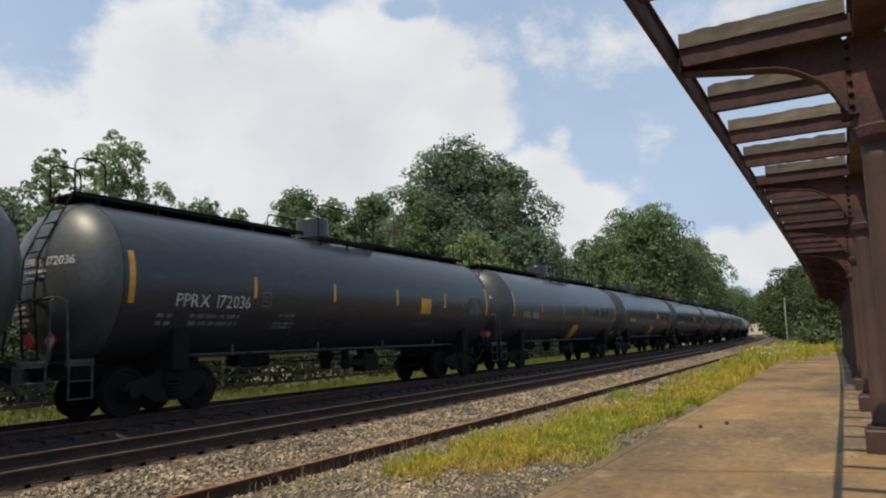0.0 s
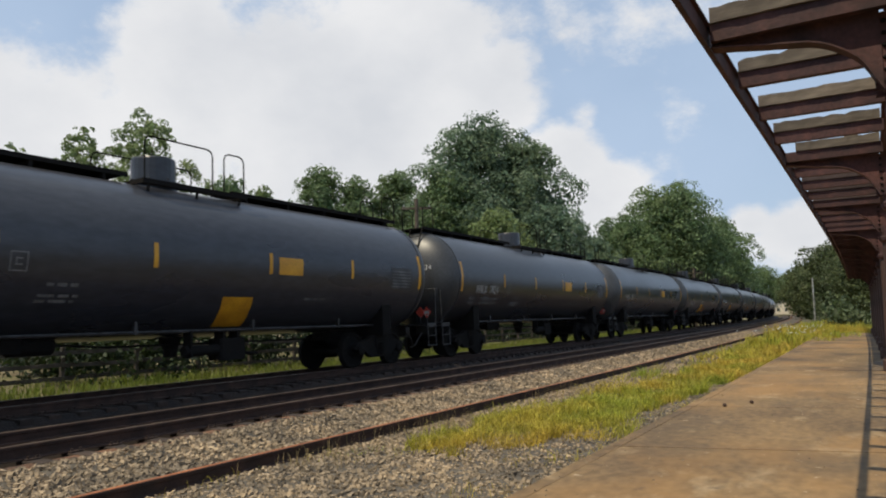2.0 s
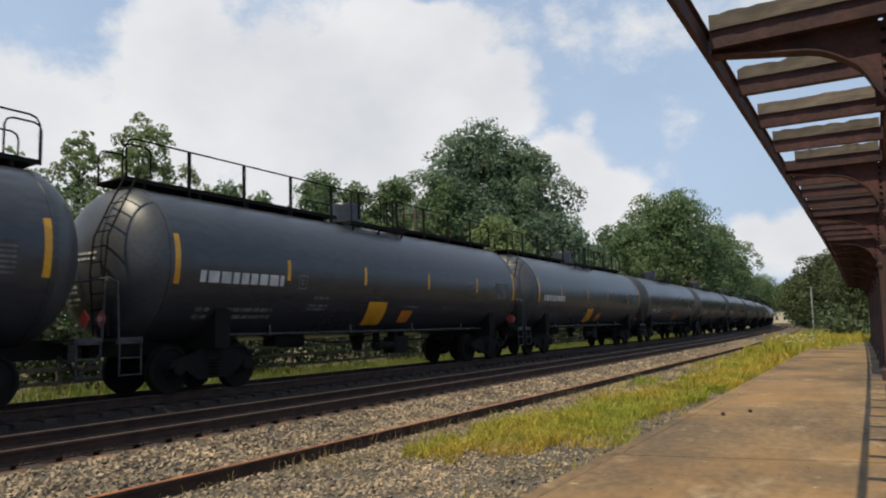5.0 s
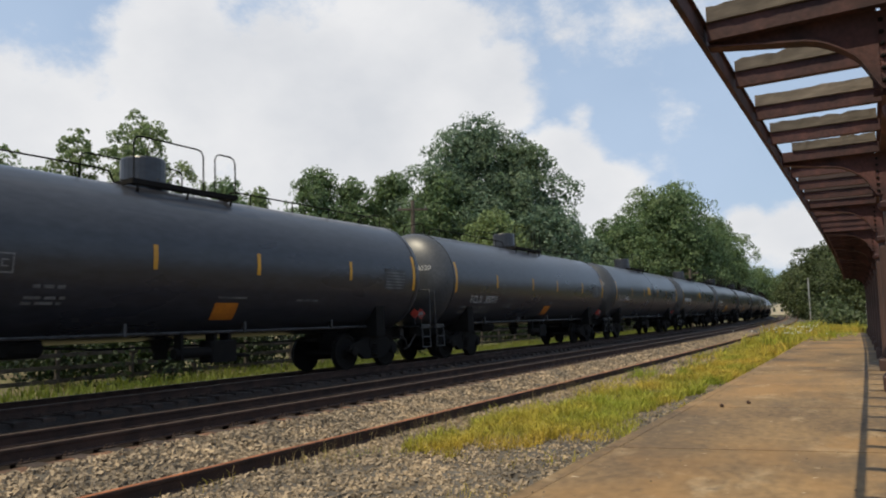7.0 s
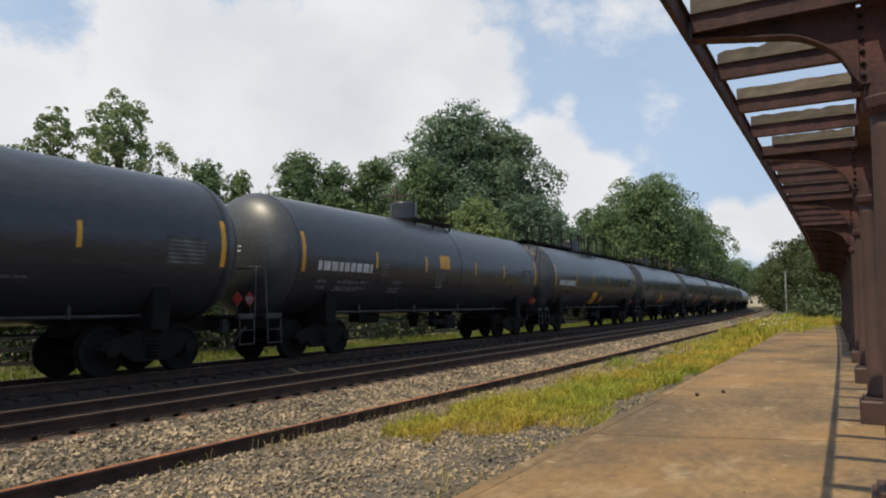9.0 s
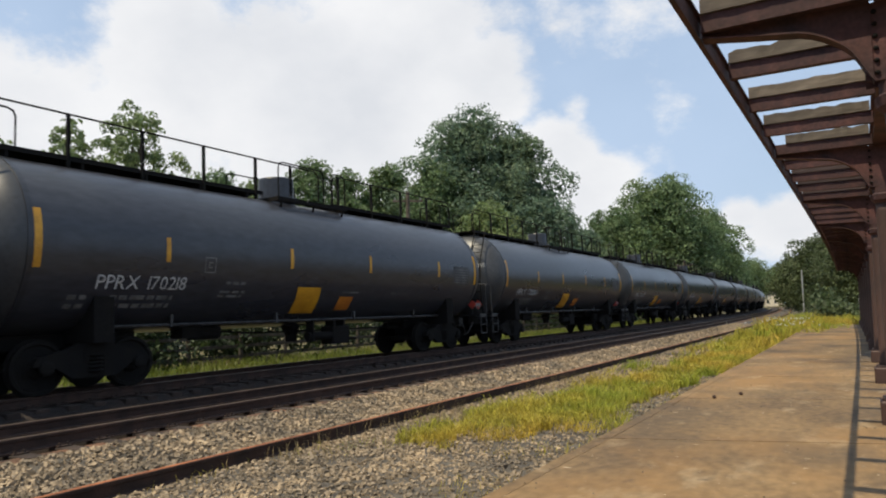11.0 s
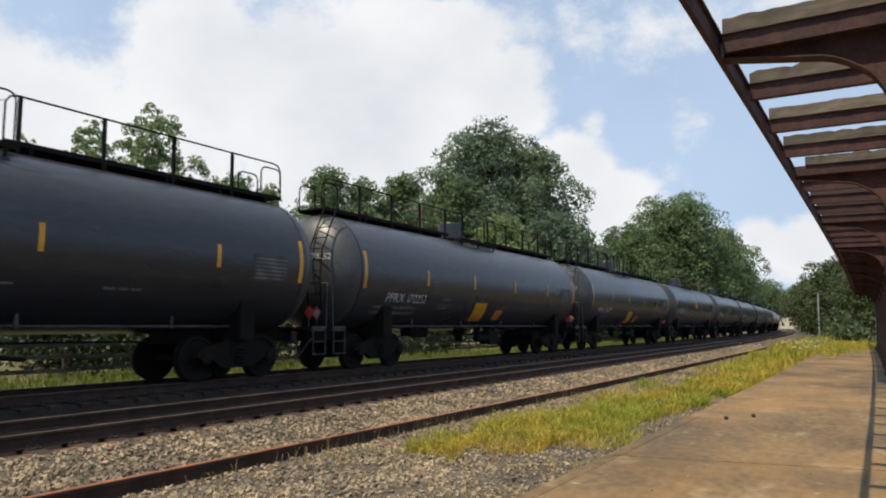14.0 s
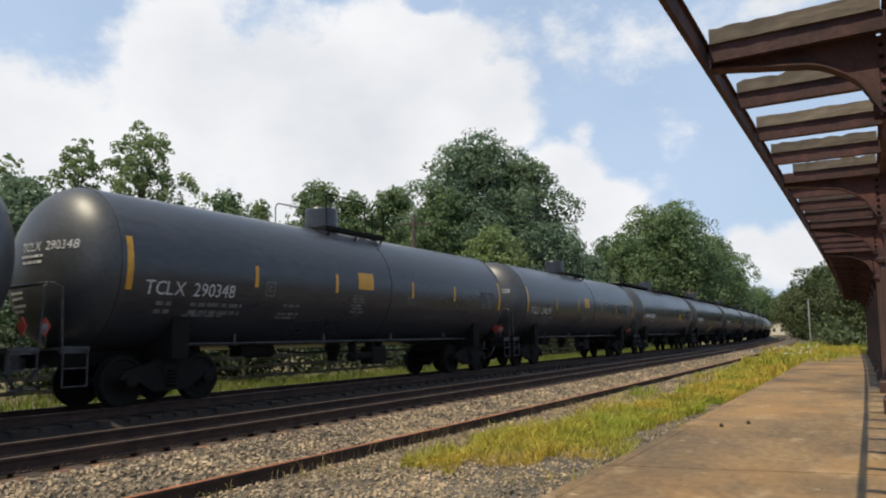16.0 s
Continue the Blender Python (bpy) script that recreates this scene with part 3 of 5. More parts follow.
def build_canopy():
    canopy = tagged(empty("platform_canopy"), "roofless station canopy of rusted red steel with grey timber strips", "canopy")
    end = 50.5
    # curved edge channel
    bm = bmesh.new()
    e = 0.905
    sweep(bm, [(e, 3.245), (e, 3.44), (e - 0.035, 3.44), (e - 0.035, 3.428), (e - 0.012, 3.428), (e - 0.012, 3.257), (e - 0.035, 3.257), (e - 0.035, 3.245)], 0.5, end, 1.3)
    part("edge_channel", bm, RED_STEEL, canopy, "dark rusted edge channel")
    # girder over the columns
    bm = bmesh.new()
    g = -0.27
    sweep(bm, [(g + 0.09, 3.30), (g + 0.09, 3.315), (g + 0.008, 3.315), (g + 0.008, 3.735), (g + 0.09, 3.735), (g + 0.09, 3.75), (g - 0.09, 3.75), (g - 0.09, 3.735), (g - 0.008, 3.735), (g - 0.008, 3.315), (g - 0.09, 3.315), (g - 0.09, 3.30)], 0.5, end, 1.3)
    part("girder", bm, RED_STEEL, canopy, "riveted longitudinal girder")
    # the other edge, beyond the columns
    bm = bmesh.new()
    sweep(bm, [(-1.35, 3.26), (-1.35, 3.56), (-1.42, 3.56), (-1.42, 3.26)], 0.5, end, 1.3)
    part("edge_channel", bm, RED_STEEL, canopy, "dark rusted edge channel")
    # rafters: steel channel with a flange, and a timber nailing strip on it
    def rafter_mesh(y0, y1):
        bm = bmesh.new()
        ring = [(-0.006, 0.0), (0.065, 0.0), (0.065, 0.010), (0.006, 0.012), (0.006, 0.110), (0.065, 0.112), (0.065, 0.122), (-0.006, 0.122)]
        a = [bm.verts.new((x, y0, z)) for x, z in ring]
        b = [bm.verts.new((x, y1, z)) for x, z in ring]
        for k in range(8):
            q = (k + 1) % 8
            bm.faces.new((a[k], a[q], b[q], b[k]))
        bm.faces.new(a[::-1])
        bm.faces.new(b)
        return bm
    rng = random.Random(2)
    shared = {}
    s = 0.24
    i = 0
    while s < end - 0.3:
        m = on_arc(s, 0, CAN_Z, 0, 0, rng.uniform(-0.5, 0.5))
        for side, (y0, y1) in enumerate(((-0.175, 0.868), (-1.34, -0.365))):
            if side not in shared:
                r = part("rafter", rafter_mesh(y0, y1), RED_STEEL, canopy)
                shared[side] = r.data
            else:
                r = new("rafter", shared[side])
                r.parent = canopy
            r.matrix_basis = m
            y0, y1 = ((-0.17, 0.866), (-1.34, -0.37))[side]
            cut = 0.02 if side == 0 else 0
            if 9.2 < s < 9.8 and side == 0:
                y1 -= 0.12
            bm = bmesh.new()
            n = 16
            rows = []
            for k in range(n + 1):
                y = y0 + cut + (y1 - y0 - cut) * k / n
                t = 0.238 + rng.uniform(-0.005, 0.003) - (0.014 if rng.random() < 0.08 else 0)
                w = -0.032 + rng.uniform(-0.003, 0.004)
                rows.append([bm.verts.new(p) for p in ((w + 0.004, y, 0.1245 + rng.uniform(0, 0.004)), (0.07, y, 0.1245), (0.07, y, t), (w + rng.uniform(0, 0.010), y, t + rng.uniform(-0.008, 0.004)))])
            for a, b in zip(rows, rows[1:]):
                for k in range(4):
                    j = (k + 1) % 4
                    bm.faces.new((a[k], a[j], b[j], b[k]))
            bm.faces.new(rows[0][::-1])
            bm.faces.new(rows[-1])
            # strips from 10 m on take the darker brown
            part("timber_strip", bm, TIMBER if s < 10 else DARK_TIMBER, r, "grey weathered timber strip" if s < 10 else "dark brown timber strip")
        s += 1.17
        i += 1
    # roof boards that remain over the far part, laid lengthwise on the rafters
    k, d = 0, 0.865
    while d > -1.30:
        bm = bmesh.new()
        z = CAN_Z + 0.245 + 0.003 * (k % 2)
        first = 19.2 + rng.uniform(-0.2, 0.6)
        sweep(bm, [(d, z), (d, z + 0.024), (d - 0.135, z + 0.024), (d - 0.135, z)], first, end, 2.4)
        part("roof_board", bm, ROOF_BOARD, canopy, "remaining red roof board")
        d -= 0.142
        k += 1
    # columns with plinth, round shaft, capital, gusset plates and curved arms
    def column(s):
        m = on_arc(s, -0.27, 0)
        bm = bmesh.new()
        lathe(bm, [(0.30, 0.135), (0.36, 0.115), (2.50, 0.105), (2.62, 0.108)], 20)
        col = part("column", bm, COLUMN_PAINT, canopy, "faded red-brown round column", m, smooth=True)
        bm = bmesh.new()
        bevel_box(bm, -0.21, 0.21, -0.20, 0.20, 0.0, 0.27, 0.02)
        bevel_box(bm, -0.17, 0.17, -0.17, 0.17, 0.27, 0.31, 0.015)
        part("plinth", bm, COLUMN_PAINT, col)
        bm = bmesh.new()
        lathe(bm, [(2.60, 0.11), (2.64, 0.15), (2.70, 0.16), (2.72, 0.13), (2.80, 0.13)], 16)
        part("capital", bm, RED_STEEL, col)
        # upper post and gusset
        bm = bmesh.new()
        box(bm, -0.076, 0.076, -0.007, 0.007, 2.80, 3.30)
        part("post", bm, RED_STEEL, col, "riveted steel post head")
        for x in (-0.09, 0.076):
            bm = bmesh.new()
            box(bm, x, x + 0.014, -0.195, 0.195, 2.80, 3.30)
            part("post_flange", bm, RED_STEEL, col)
        for sgn in (1, -1):
            bm = bmesh.new()
            inner, outer = [], []
            curve = [(0.15, 2.80), (0.205, 2.90), (0.225, 2.945), (0.25, 2.99), (0.28, 3.03), (0.32, 3.068), (0.37, 3.105), (0.42, 3.138), (0.48, 3.168), (0.55, 3.19), (0.66, 3.207), (0.80, 3.228), (0.98, 3.258), (1.145, 3.285)]
            for y, zb in curve:
                inner.append((y * sgn, zb))
                outer.append((y * sgn, 3.44))
            for x in (-0.10,):
                lo = [[bm.verts.new((x + o, y, z)) for y, z in inner] for o in (0, 0.014)]
                hi = [[bm.verts.new((x + o, y, z)) for y, z in outer] for o in (0, 0.014)]
                for k in range(len(inner) - 1):
                    for o in (0, 1):
                        q = (lo[o][k], lo[o][k + 1], hi[o][k + 1], hi[o][k])
                        bm.faces.new(q if o else q[::-1])
                    bm.faces.new((lo[0][k], lo[0][k + 1], lo[1][k + 1], lo[1][k]))
            part("bracket", bm, RED_STEEL, col, "curved cantilever bracket")
            bm = bmesh.new()
            rings = [[bm.verts.new((x, y, z - o)) for x, o in ((-0.15, 0.0), (-0.03, 0.0), (-0.03, 0.012), (-0.15, 0.012))] for y, z in inner]
            for lo_, hi_ in zip(rings, rings[1:]):
                for k in range(4):
                    q = (k + 1) % 4
                    bm.faces.new((lo_[k], lo_[q], hi_[q], hi_[k]))
            part("bracket_flange", bm, RED_STEEL, col)
        for k in range(6):
            bm = bmesh.new()
            lathe(bm, [(0, 0.016), (0.008, 0.015), (0.014, 0.008), (0.016, 0)], 8, "x", Matrix.Translation((-0.0905, 0.13, 3.24 - 0.078 * k)) @ Matrix.Diagonal((-1, 1, 1, 1)))
            part("rivet", bm, STEEL_DARK, col)
        return col
    for s in COLUMNS:
        column(s)
    return canopy


build_canopy()


# ---- trees ----
def leaf_cloud(rng, lobes, count, size, clumps=46, fill=0.16, tight=1.0):
    """Leaves in rounded clumps over the surface of each lobe, and a few large ones inside."""
    lobes = np.array(lobes, float)
    m = len(lobes)
    way = rng.normal(size=(m, clumps, 3)) + np.array((0, 0, 0.25))
    way /= np.linalg.norm(way, axis=2)[..., None]
    reach = np.stack([lobes[:, 3], lobes[:, 3], lobes[:, 4]], 1)[:, None, :]
    centre = lobes[:, None, :3] + way * reach * rng.uniform(0.66, 1.0, (m, clumps, 1))
    ball = lobes[:, 3][:, None] * rng.uniform(0.15, 0.36, (m, clumps)) * tight
    way, centre, ball = way.reshape(-1, 3), centre.reshape(-1, 3), ball.reshape(-1)
    inside = int(count * fill)
    idx = rng.choice(len(ball), count, p=ball ** 2 / (ball ** 2).sum())
    v = rng.normal(size=(count, 3))
    v /= np.linalg.norm(v, axis=1)[:, None]
    v += 0.75 * way[idx] + np.array((0, 0, 0.25))
    v /= np.linalg.norm(v, axis=1)[:, None]
    r = ball[idx] * (1.12 - 0.55 * rng.random(count) ** 1.6)
    c = centre[idx] + v * r[:, None]
    pick = rng.integers(0, m, inside)
    w = rng.normal(size=(inside, 3))
    w /= np.linalg.norm(w, axis=1)[:, None]
    c[:inside] = lobes[pick, :3] + w * reach[pick, 0] * rng.uniform(0.2, 0.72, (inside, 1))
    nrm = v * 0.85 + rng.normal(size=(count, 3)) * 0.42
    nrm /= np.linalg.norm(nrm, axis=1)[:, None]
    t1 = np.cross(nrm, rng.normal(size=(count, 3)))
    t1 /= np.linalg.norm(t1, axis=1)[:, None]
    t2 = np.cross(nrm, t1)
    s = size * rng.uniform(0.55, 1.3, (count, 1))
    s[:inside] *= 1.9
    V = np.stack([c - t1 * s * 0.5, c - t2 * s * 0.34 + nrm * s * 0.06, c + t1 * s * 0.55, c + t2 * s * 0.34 + nrm * s * 0.06], 1).reshape(-1, 3)
    F = np.arange(4 * count).reshape(-1, 4)
    return V, F


def tree(az, dist, height, radius, mat, seed, label, leaves_n=9000, size=0.42, sparse=False, low=0.12, peak=1.0):
    """A broadleaf tree at an azimuth (degrees left of straight ahead) and distance."""
    rng = np.random.default_rng(seed)
    if not sparse:
        radius, height, leaves_n, size = radius * 1.02, height * 0.985, int(leaves_n * 3.4), size * 0.66
    x, y = -dist * math.sin(radians(az)), dist * math.cos(radians(az))
    g = -0.3
    root = tagged(empty("tree", pose(x, y, g, 0, 0, float(rng.uniform(0, 360)))), label, "tree", "trees behind the railway")
    h = height - g
    bm = bmesh.new()
    tr = 0.018 * h + 0.06
    tube(bm, [(0, 0, -0.2), (0.03 * h * 0.2, 0, h * 0.2), (0, 0.02 * h, h * 0.45), (0.01 * h, 0, h * 0.85)], [tr * 1.35, tr, tr * 0.7, tr * 0.15], 9)
    lobes = []
    n = 7 if sparse else 15
    for k in range(n):
        f = (k + 0.5) / n
        z = h * (low + (0.93 - low) * f)
        prof = math.sin(math.pi * min(1, max(0.0, (z / h - low * 0.5) / (1.02 - low * 0.5))) ** 0.85) ** 0.7
        a = k * 2.4 + rng.uniform(-0.4, 0.4)
        rr = radius * prof * peak
        off = rr * rng.uniform(0.35, 0.62)
        lr = rr * rng.uniform(0.5, 0.68) + 0.25 * radius * (0.3 if sparse else 0.6)
        c = (off * math.cos(a), off * math.sin(a), z)
        lobes.append((*c, lr, lr * rng.uniform(0.75, 1.0)))
        zb = h * 0.3 + (z - h * 0.3) * 0.5
        tube(bm, [(0, 0, min(zb, z - 0.3)), (c[0] * 0.5, c[1] * 0.5, (zb + z) / 2 + 0.2), c], [tr * 0.5, tr * 0.3, tr * 0.08], 5)
    lobes.append((0, 0, h - radius * 0.40, radius * 0.46, radius * 0.42))
    if not sparse:
        lobes.append((0, 0, h * 0.5, radius * 0.6, h * 0.3))
    part("trunk", bm, BARK, root)
    V, F = leaf_cloud(rng, lobes, int(leaves_n * 3.2), size * 0.55, 30, 0.0, 0.80) if sparse else leaf_cloud(rng, lobes, leaves_n, size)
    crown = raw_mesh("crown", V.tolist(), F.tolist(), mat)
    crown.parent = root
    return root


def hedge(name, s0, s1, d0, d1, h0, h1, mat, n, seed, size, label):
    rng = np.random.default_rng(seed)
    lobes = []
    k = int((s1 - s0) / 1.6)
    for i in range(k):
        s, d = rng.uniform(s0, s1), rng.uniform(d0, d1)
        h = rng.uniform(h0, h1)
        for zf in (0.25, 0.6, 0.85):
            p = arc(s + rng.uniform(-1, 1), d + rng.uniform(-0.6, 0.6), -0.5 + h * zf)
            lobes.append((*p, rng.uniform(0.9, 1.9) * (1.2 - 0.5 * zf), h * 0.28))
    V, F = leaf_cloud(rng, lobes, n, size)
    tagged(raw_mesh(name, V.tolist(), F.tolist(), mat), label, "bushes", kind="stuff")


def build_trees():
    big = "large dense dark green tree behind the train"
    tree(29.4, 70, 21.8, 6.3, LEAF_DEEP, 1, big, 17000, 0.42)
    tree(25.1, 72, 20.2, 4.9, LEAF_DEEP, 2, big, 12000, 0.42)
    tree(23.4, 66, 12.0, 3.6, LEAF_DEEP, 3, "dark green tree beside a taller one", 7000, 0.40)
    tree(28.0, 58, 10.5, 2.8, LEAF_LIGHT, 31, "yellowish green small tree before darker ones", 5000, 0.36)
    tree(32.6, 66, 15.8, 3.6, LEAF_MID, 4, "dark green tree with feathery outline", 7000, 0.38)
    tree(36.4, 72, 17.0, 3.5, LEAF_MID, 5, "green tree with rounded crown", 7000, 0.40)
    tree(39.6, 70, 16.0, 3.2, LEAF_MID, 6, "slender green tree behind the train", 5000, 0.38)
    tree(42.6, 70, 17.0, 3.6, LEAF_MID, 7, "green tree with rounded double crown", 7000, 0.40)
    tree(49.8, 60, 13.6, 2.5, LEAF_MID, 8, "small green tree with uneven top", 4500, 0.36)
    tree(47.4, 62, 13.2, 2.0, LEAF_LIGHT, 9, "small light green tree", 3500, 0.36)
    tree(56.4, 42, 13.2, 2.9, LEAF_LIGHT, 10, "airy light green tree with gaps in its crown", 4600, 0.30, sparse=True, low=0.45)
    tree(54.0, 42, 9.6, 1.3, LEAF_LIGHT, 32, "airy light green young tree", 1100, 0.28, sparse=True, low=0.4)
    tree(60.8, 42, 12.2, 1.9, LEAF_LIGHT, 11, "airy light green tree with gaps in its crown", 2600, 0.30, sparse=True, low=0.45)
    tree(65.2, 44, 11.2, 1.7, LEAF_LIGHT, 12, "airy light green tree with thin top", 1500, 0.30, sparse=True, low=0.4)
    tree(64.5, 36, 8.4, 3.0, LEAF_DEEP, 13, "dark rounded tree beyond the tracks", 5000, 0.32)
    tree(17.6, 92, 13.8, 4.6, LEAF_MID, 14, "dense green tree with rounded crown", 9000, 0.46)
    tree(13.6, 98, 18.4, 6.8, LEAF_MID, 15, "tall dense green tree with lumpy crown", 14000, 0.48)
    tree(10.6, 132, 18.0, 6.0, LEAF_MID, 16, "dense green tree beside the far line", 9000, 0.55)
    tree(20.0, 84, 10.5, 3.4, LEAF_DEEP, 17, "dark green tree low behind the train", 6000, 0.42)
    tree(9.5, 160, 14.2, 4.6, LEAF_MID, 18, "far green tree beside the line", 5000, 0.6)
    tree(4.0, 150, 9.6, 5.6, LEAF_END, 19, "far green tree beyond the platform's end", 7000, 0.6)
    tree(2.4, 118, 10.9, 5.6, LEAF_END, 20, "green tree beyond the platform's end", 8000, 0.5)
    tree(0.2, 96, 8.8, 4.6, LEAF_END, 21, "dark green tree beyond the platform's end", 7000, 0.45)
    tree(-3.5, 92, 9.5, 5.0, LEAF_END, 22, "dark green tree behind the canopy", 6000, 0.45)
    tree(7.4, 400, 24.0, 9.0, LEAF_MID, 51, "distant green tree beyond a small house", 4000, 1.0)
    tree(5.2, 410, 22.0, 9.0, LEAF_MID, 52, "distant green tree beyond a small house", 4000, 1.0)
    tree(6.3, 430, 19.0, 8.0, LEAF_DEEP, 53, "distant dark tree beyond a small house", 3000, 1.0)
    tree(8.8, 240, 13.0, 5.0, LEAF_MID, 23, "far green tree beside the line", 4000, 0.8)
    # these two rows take the leaf colour that has shade painted in
    hedge("shrubs", -10, 75, 20.9, 22.2, 1.4, 3.0, LEAF_SHADE, 30000, 44, 0.17, "leafy shrubs right behind a wooden fence, shade in their colour")
    hedge("hedgerow", -10, 62, 22.5, 27, 2.5, 5.2, LEAF_SHADE, 26000, 40, 0.26, "dense green undergrowth behind a wooden fence, shade in its colour")
    hedge("far_undergrowth", 60, 130, 23, 34, 4, 7.0, LEAF_MID, 14000, 41, 0.42, "green undergrowth along the far side of the line")
    hedge("end_bushes", 62, 120, -8, 2.5, 1.2, 3.6, LEAF_END, 12000, 42, 0.30, "green bushes beyond the platform's end")
    hedge("woods_edge", 100, 230, 30, 48, 6, 10.0, LEAF_DEEP, 12000, 43, 0.7, "dark woodland along the far line")


build_trees()
build_vegetation_floor()
scatter_stones("loose_ballast", [(1.5, 14, 6.52, 8.12, 520, 0.040), (14, 26, 6.52, 8.12, 260, 0.045), (26, 60, 6.52, 8.12, 90, 0.06), (1.0, 12, 4.2, 6.36, 330, 0.034), (12, 24, 4.6, 6.36, 170, 0.04), (2.0, 8, 2.7, 4.2, 300, 0.030), (8, 20, 2.65, 4.2, 200, 0.028),
                                (24, 50, 4.6, 6.36, 50, 0.05)], "loose grey crushed stones of the ballast", 21)


# ---- fence, poles, house ----
def build_fence():
    fence = tagged(empty("fence"), "old dark wooden post and rail fence along the line", "fence")
    bm = bmesh.new()
    bevel_box(bm, -0.06, 0.06, -0.06, 0.06, -0.3, 1.25, 0.015)
    first = None
    rb = None
    for i in range(34):
        s = -8 + 2.4 * i
        if first is None:
            p = part("post", bm, FENCE, fence)
            first = p.data
        else:
            p = new("post", first)
            p.parent = fence
        p.matrix_basis = on_arc(s, 20.2, -0.55, 0, 0.0, 0)
        for z in (0.35, 0.72, 1.08):
            if rb is None:
                b2 = bmesh.new()
                box(b2, 0, 2.4, -0.085, -0.062, -0.06, 0.06)
                r = part("rail_board", b2, FENCE, fence)
                rb = r.data
            else:
                r = new("rail_board", rb)
                r.parent = fence
            r.matrix_basis = on_arc(s, 20.2, -0.55 + z, 0, random.Random(i * 7 + int(z * 100)).uniform(-0.6, 0.6))


def utility_pole(az, dist, h, label):
    x, y = -dist * math.sin(radians(az)), dist * math.cos(radians(az))
    root = tagged(empty("utility_pole", pose(x, y, -0.3, 0, 0, az)), label, "utility pole")
    bm = bmesh.new()
    tube(bm, [(0, 0, -0.3), (0, 0, h)], [0.16, 0.11], 10)
    part("pole", bm, BARK, root)
    bm = bmesh.new()
    box(bm, -0.9, 0.9, -0.06, 0.06, h - 0.6, h - 0.48)
    part("crossarm", bm, BARK, root)
    for q in (-0.75, 0.75):
        bm = bmesh.new()
        lathe(bm, [(h - 0.48, 0.03), (h - 0.36, 0.05), (h - 0.33, 0)], 8, "z", Matrix.Translation((q, 0, 0)))
        part("insulator", bm, GALV, root)


def build_house():
    x, y = -330 * math.sin(radians(6.25)), 330 * math.cos(radians(6.25))
    house = tagged(empty("house", pose(x, y, -0.3, 0, 0, 12)), "small cream house with grey gable roof far down the line", "house")
    bm = bmesh.new()
    v = [bm.verts.new(p) for p in ((-4, -3, 0), (4, -3, 0), (4, 3, 0), (-4, 3, 0), (-4, -3, 3.4), (4, -3, 3.4), (4, 3, 3.4), (-4, 3, 3.4), (0, -3, 6.2), (0, 3, 6.2))]
    for f in ((0, 1, 5, 8, 4), (2, 3, 7, 9, 6), (1, 2, 6, 5), (3, 0, 4, 7)):
        bm.faces.new([v[i] for i in f])
    part("wall", bm, HOUSE_WALL, house)
    bm = bmesh.new()
    for sx in (-1, 1):
        box(bm, 0, 5.2, -3.4, 3.4, 0, 0.15, Matrix.Translation((0, 0, 6.2)) @ Matrix.Rotation(radians(35 if sx > 0 else 145), 4, "Y"))
    part("roof", bm, ROOF, house)
    for wx in (-2.2, 0.8):
        bm = bmesh.new()
        box(bm, wx, wx + 1.1, -3.05, -2.98, 1.2, 2.5)
        w = part("window", bm, GALV, house)
        bm = bmesh.new()
        box(bm, wx + 0.1, wx + 1.0, -3.07, -3.052, 1.3, 2.4)
        part("pane", bm, GLASS_DARK, w)


build_fence()
utility_pole(12.3, 82, 6.6, "brown wooden utility pole behind the train")
utility_pole(34.6, 40, 8.6, "brown wooden utility pole among trees")
build_house()
bm = bmesh.new()
bevel_box(bm, -0.09, 0.09, -0.09, 0.09, 0, 2.1, 0.015)
tagged(part("marker_post", bm, WHITE_MARK, at=on_arc(51.5, -0.32, -0.3)), "short white post beyond the platform's end", "post")
bm = bmesh.new()
tube(bm, [(0, 0, 0), (0, 0, 4.6)], 0.06, 8)
tagged(part("line_post", bm, GALV, at=on_arc(70, 3.6, -0.3)), "thin grey post standing among bushes", "post")


# ---- the tank train ----
TANK_R, TANK_ZC, TANK_HALF = 1.63, 2.66, 7.68
STRETCH = 0.993
HOUSING_X = -0.43
HEAD = 0.93
GLYPHS = {}


def glyph(ch):
    """A character's flat mesh, 0.7 high, from the built-in font."""
    if ch not in GLYPHS:
        cu = bpy.data.curves.new("letter", "FONT")
        cu.body, cu.size, cu.resolution_u = ch, 1.0, 2
        ob = new("letter", cu)
        bpy.context.view_layer.update()
        me = bpy.data.meshes.new_from_object(ob.evaluated_get(bpy.context.evaluated_depsgraph_get()))
        vs = [(v.co.x, v.co.y) for v in me.vertices]
        fs = [tuple(p.vertices) for p in me.polygons]
        x0 = min(v[0] for v in vs)
        x1 = max(v[0] for v in vs)
        GLYPHS[ch] = ([(x - x0, y) for x, y in vs], fs, x1 - x0)
        bpy.data.objects.remove(ob)
        bpy.data.curves.remove(cu)
        bpy.data.meshes.remove(me)
    return GLYPHS[ch]


for ch in "PRXTCL0123456789E":
    glyph(ch)


def on_side(x, up, r):
    """A point on the tank's near flank; up is measured round the shell from mid height."""
    a = up / TANK_R
    return (x, -r * math.cos(a), TANK_ZC + r * math.sin(a))


def flank_of(z):
    return TANK_R * math.asin(max(-1, min(1, (z - TANK_ZC) / TANK_R)))


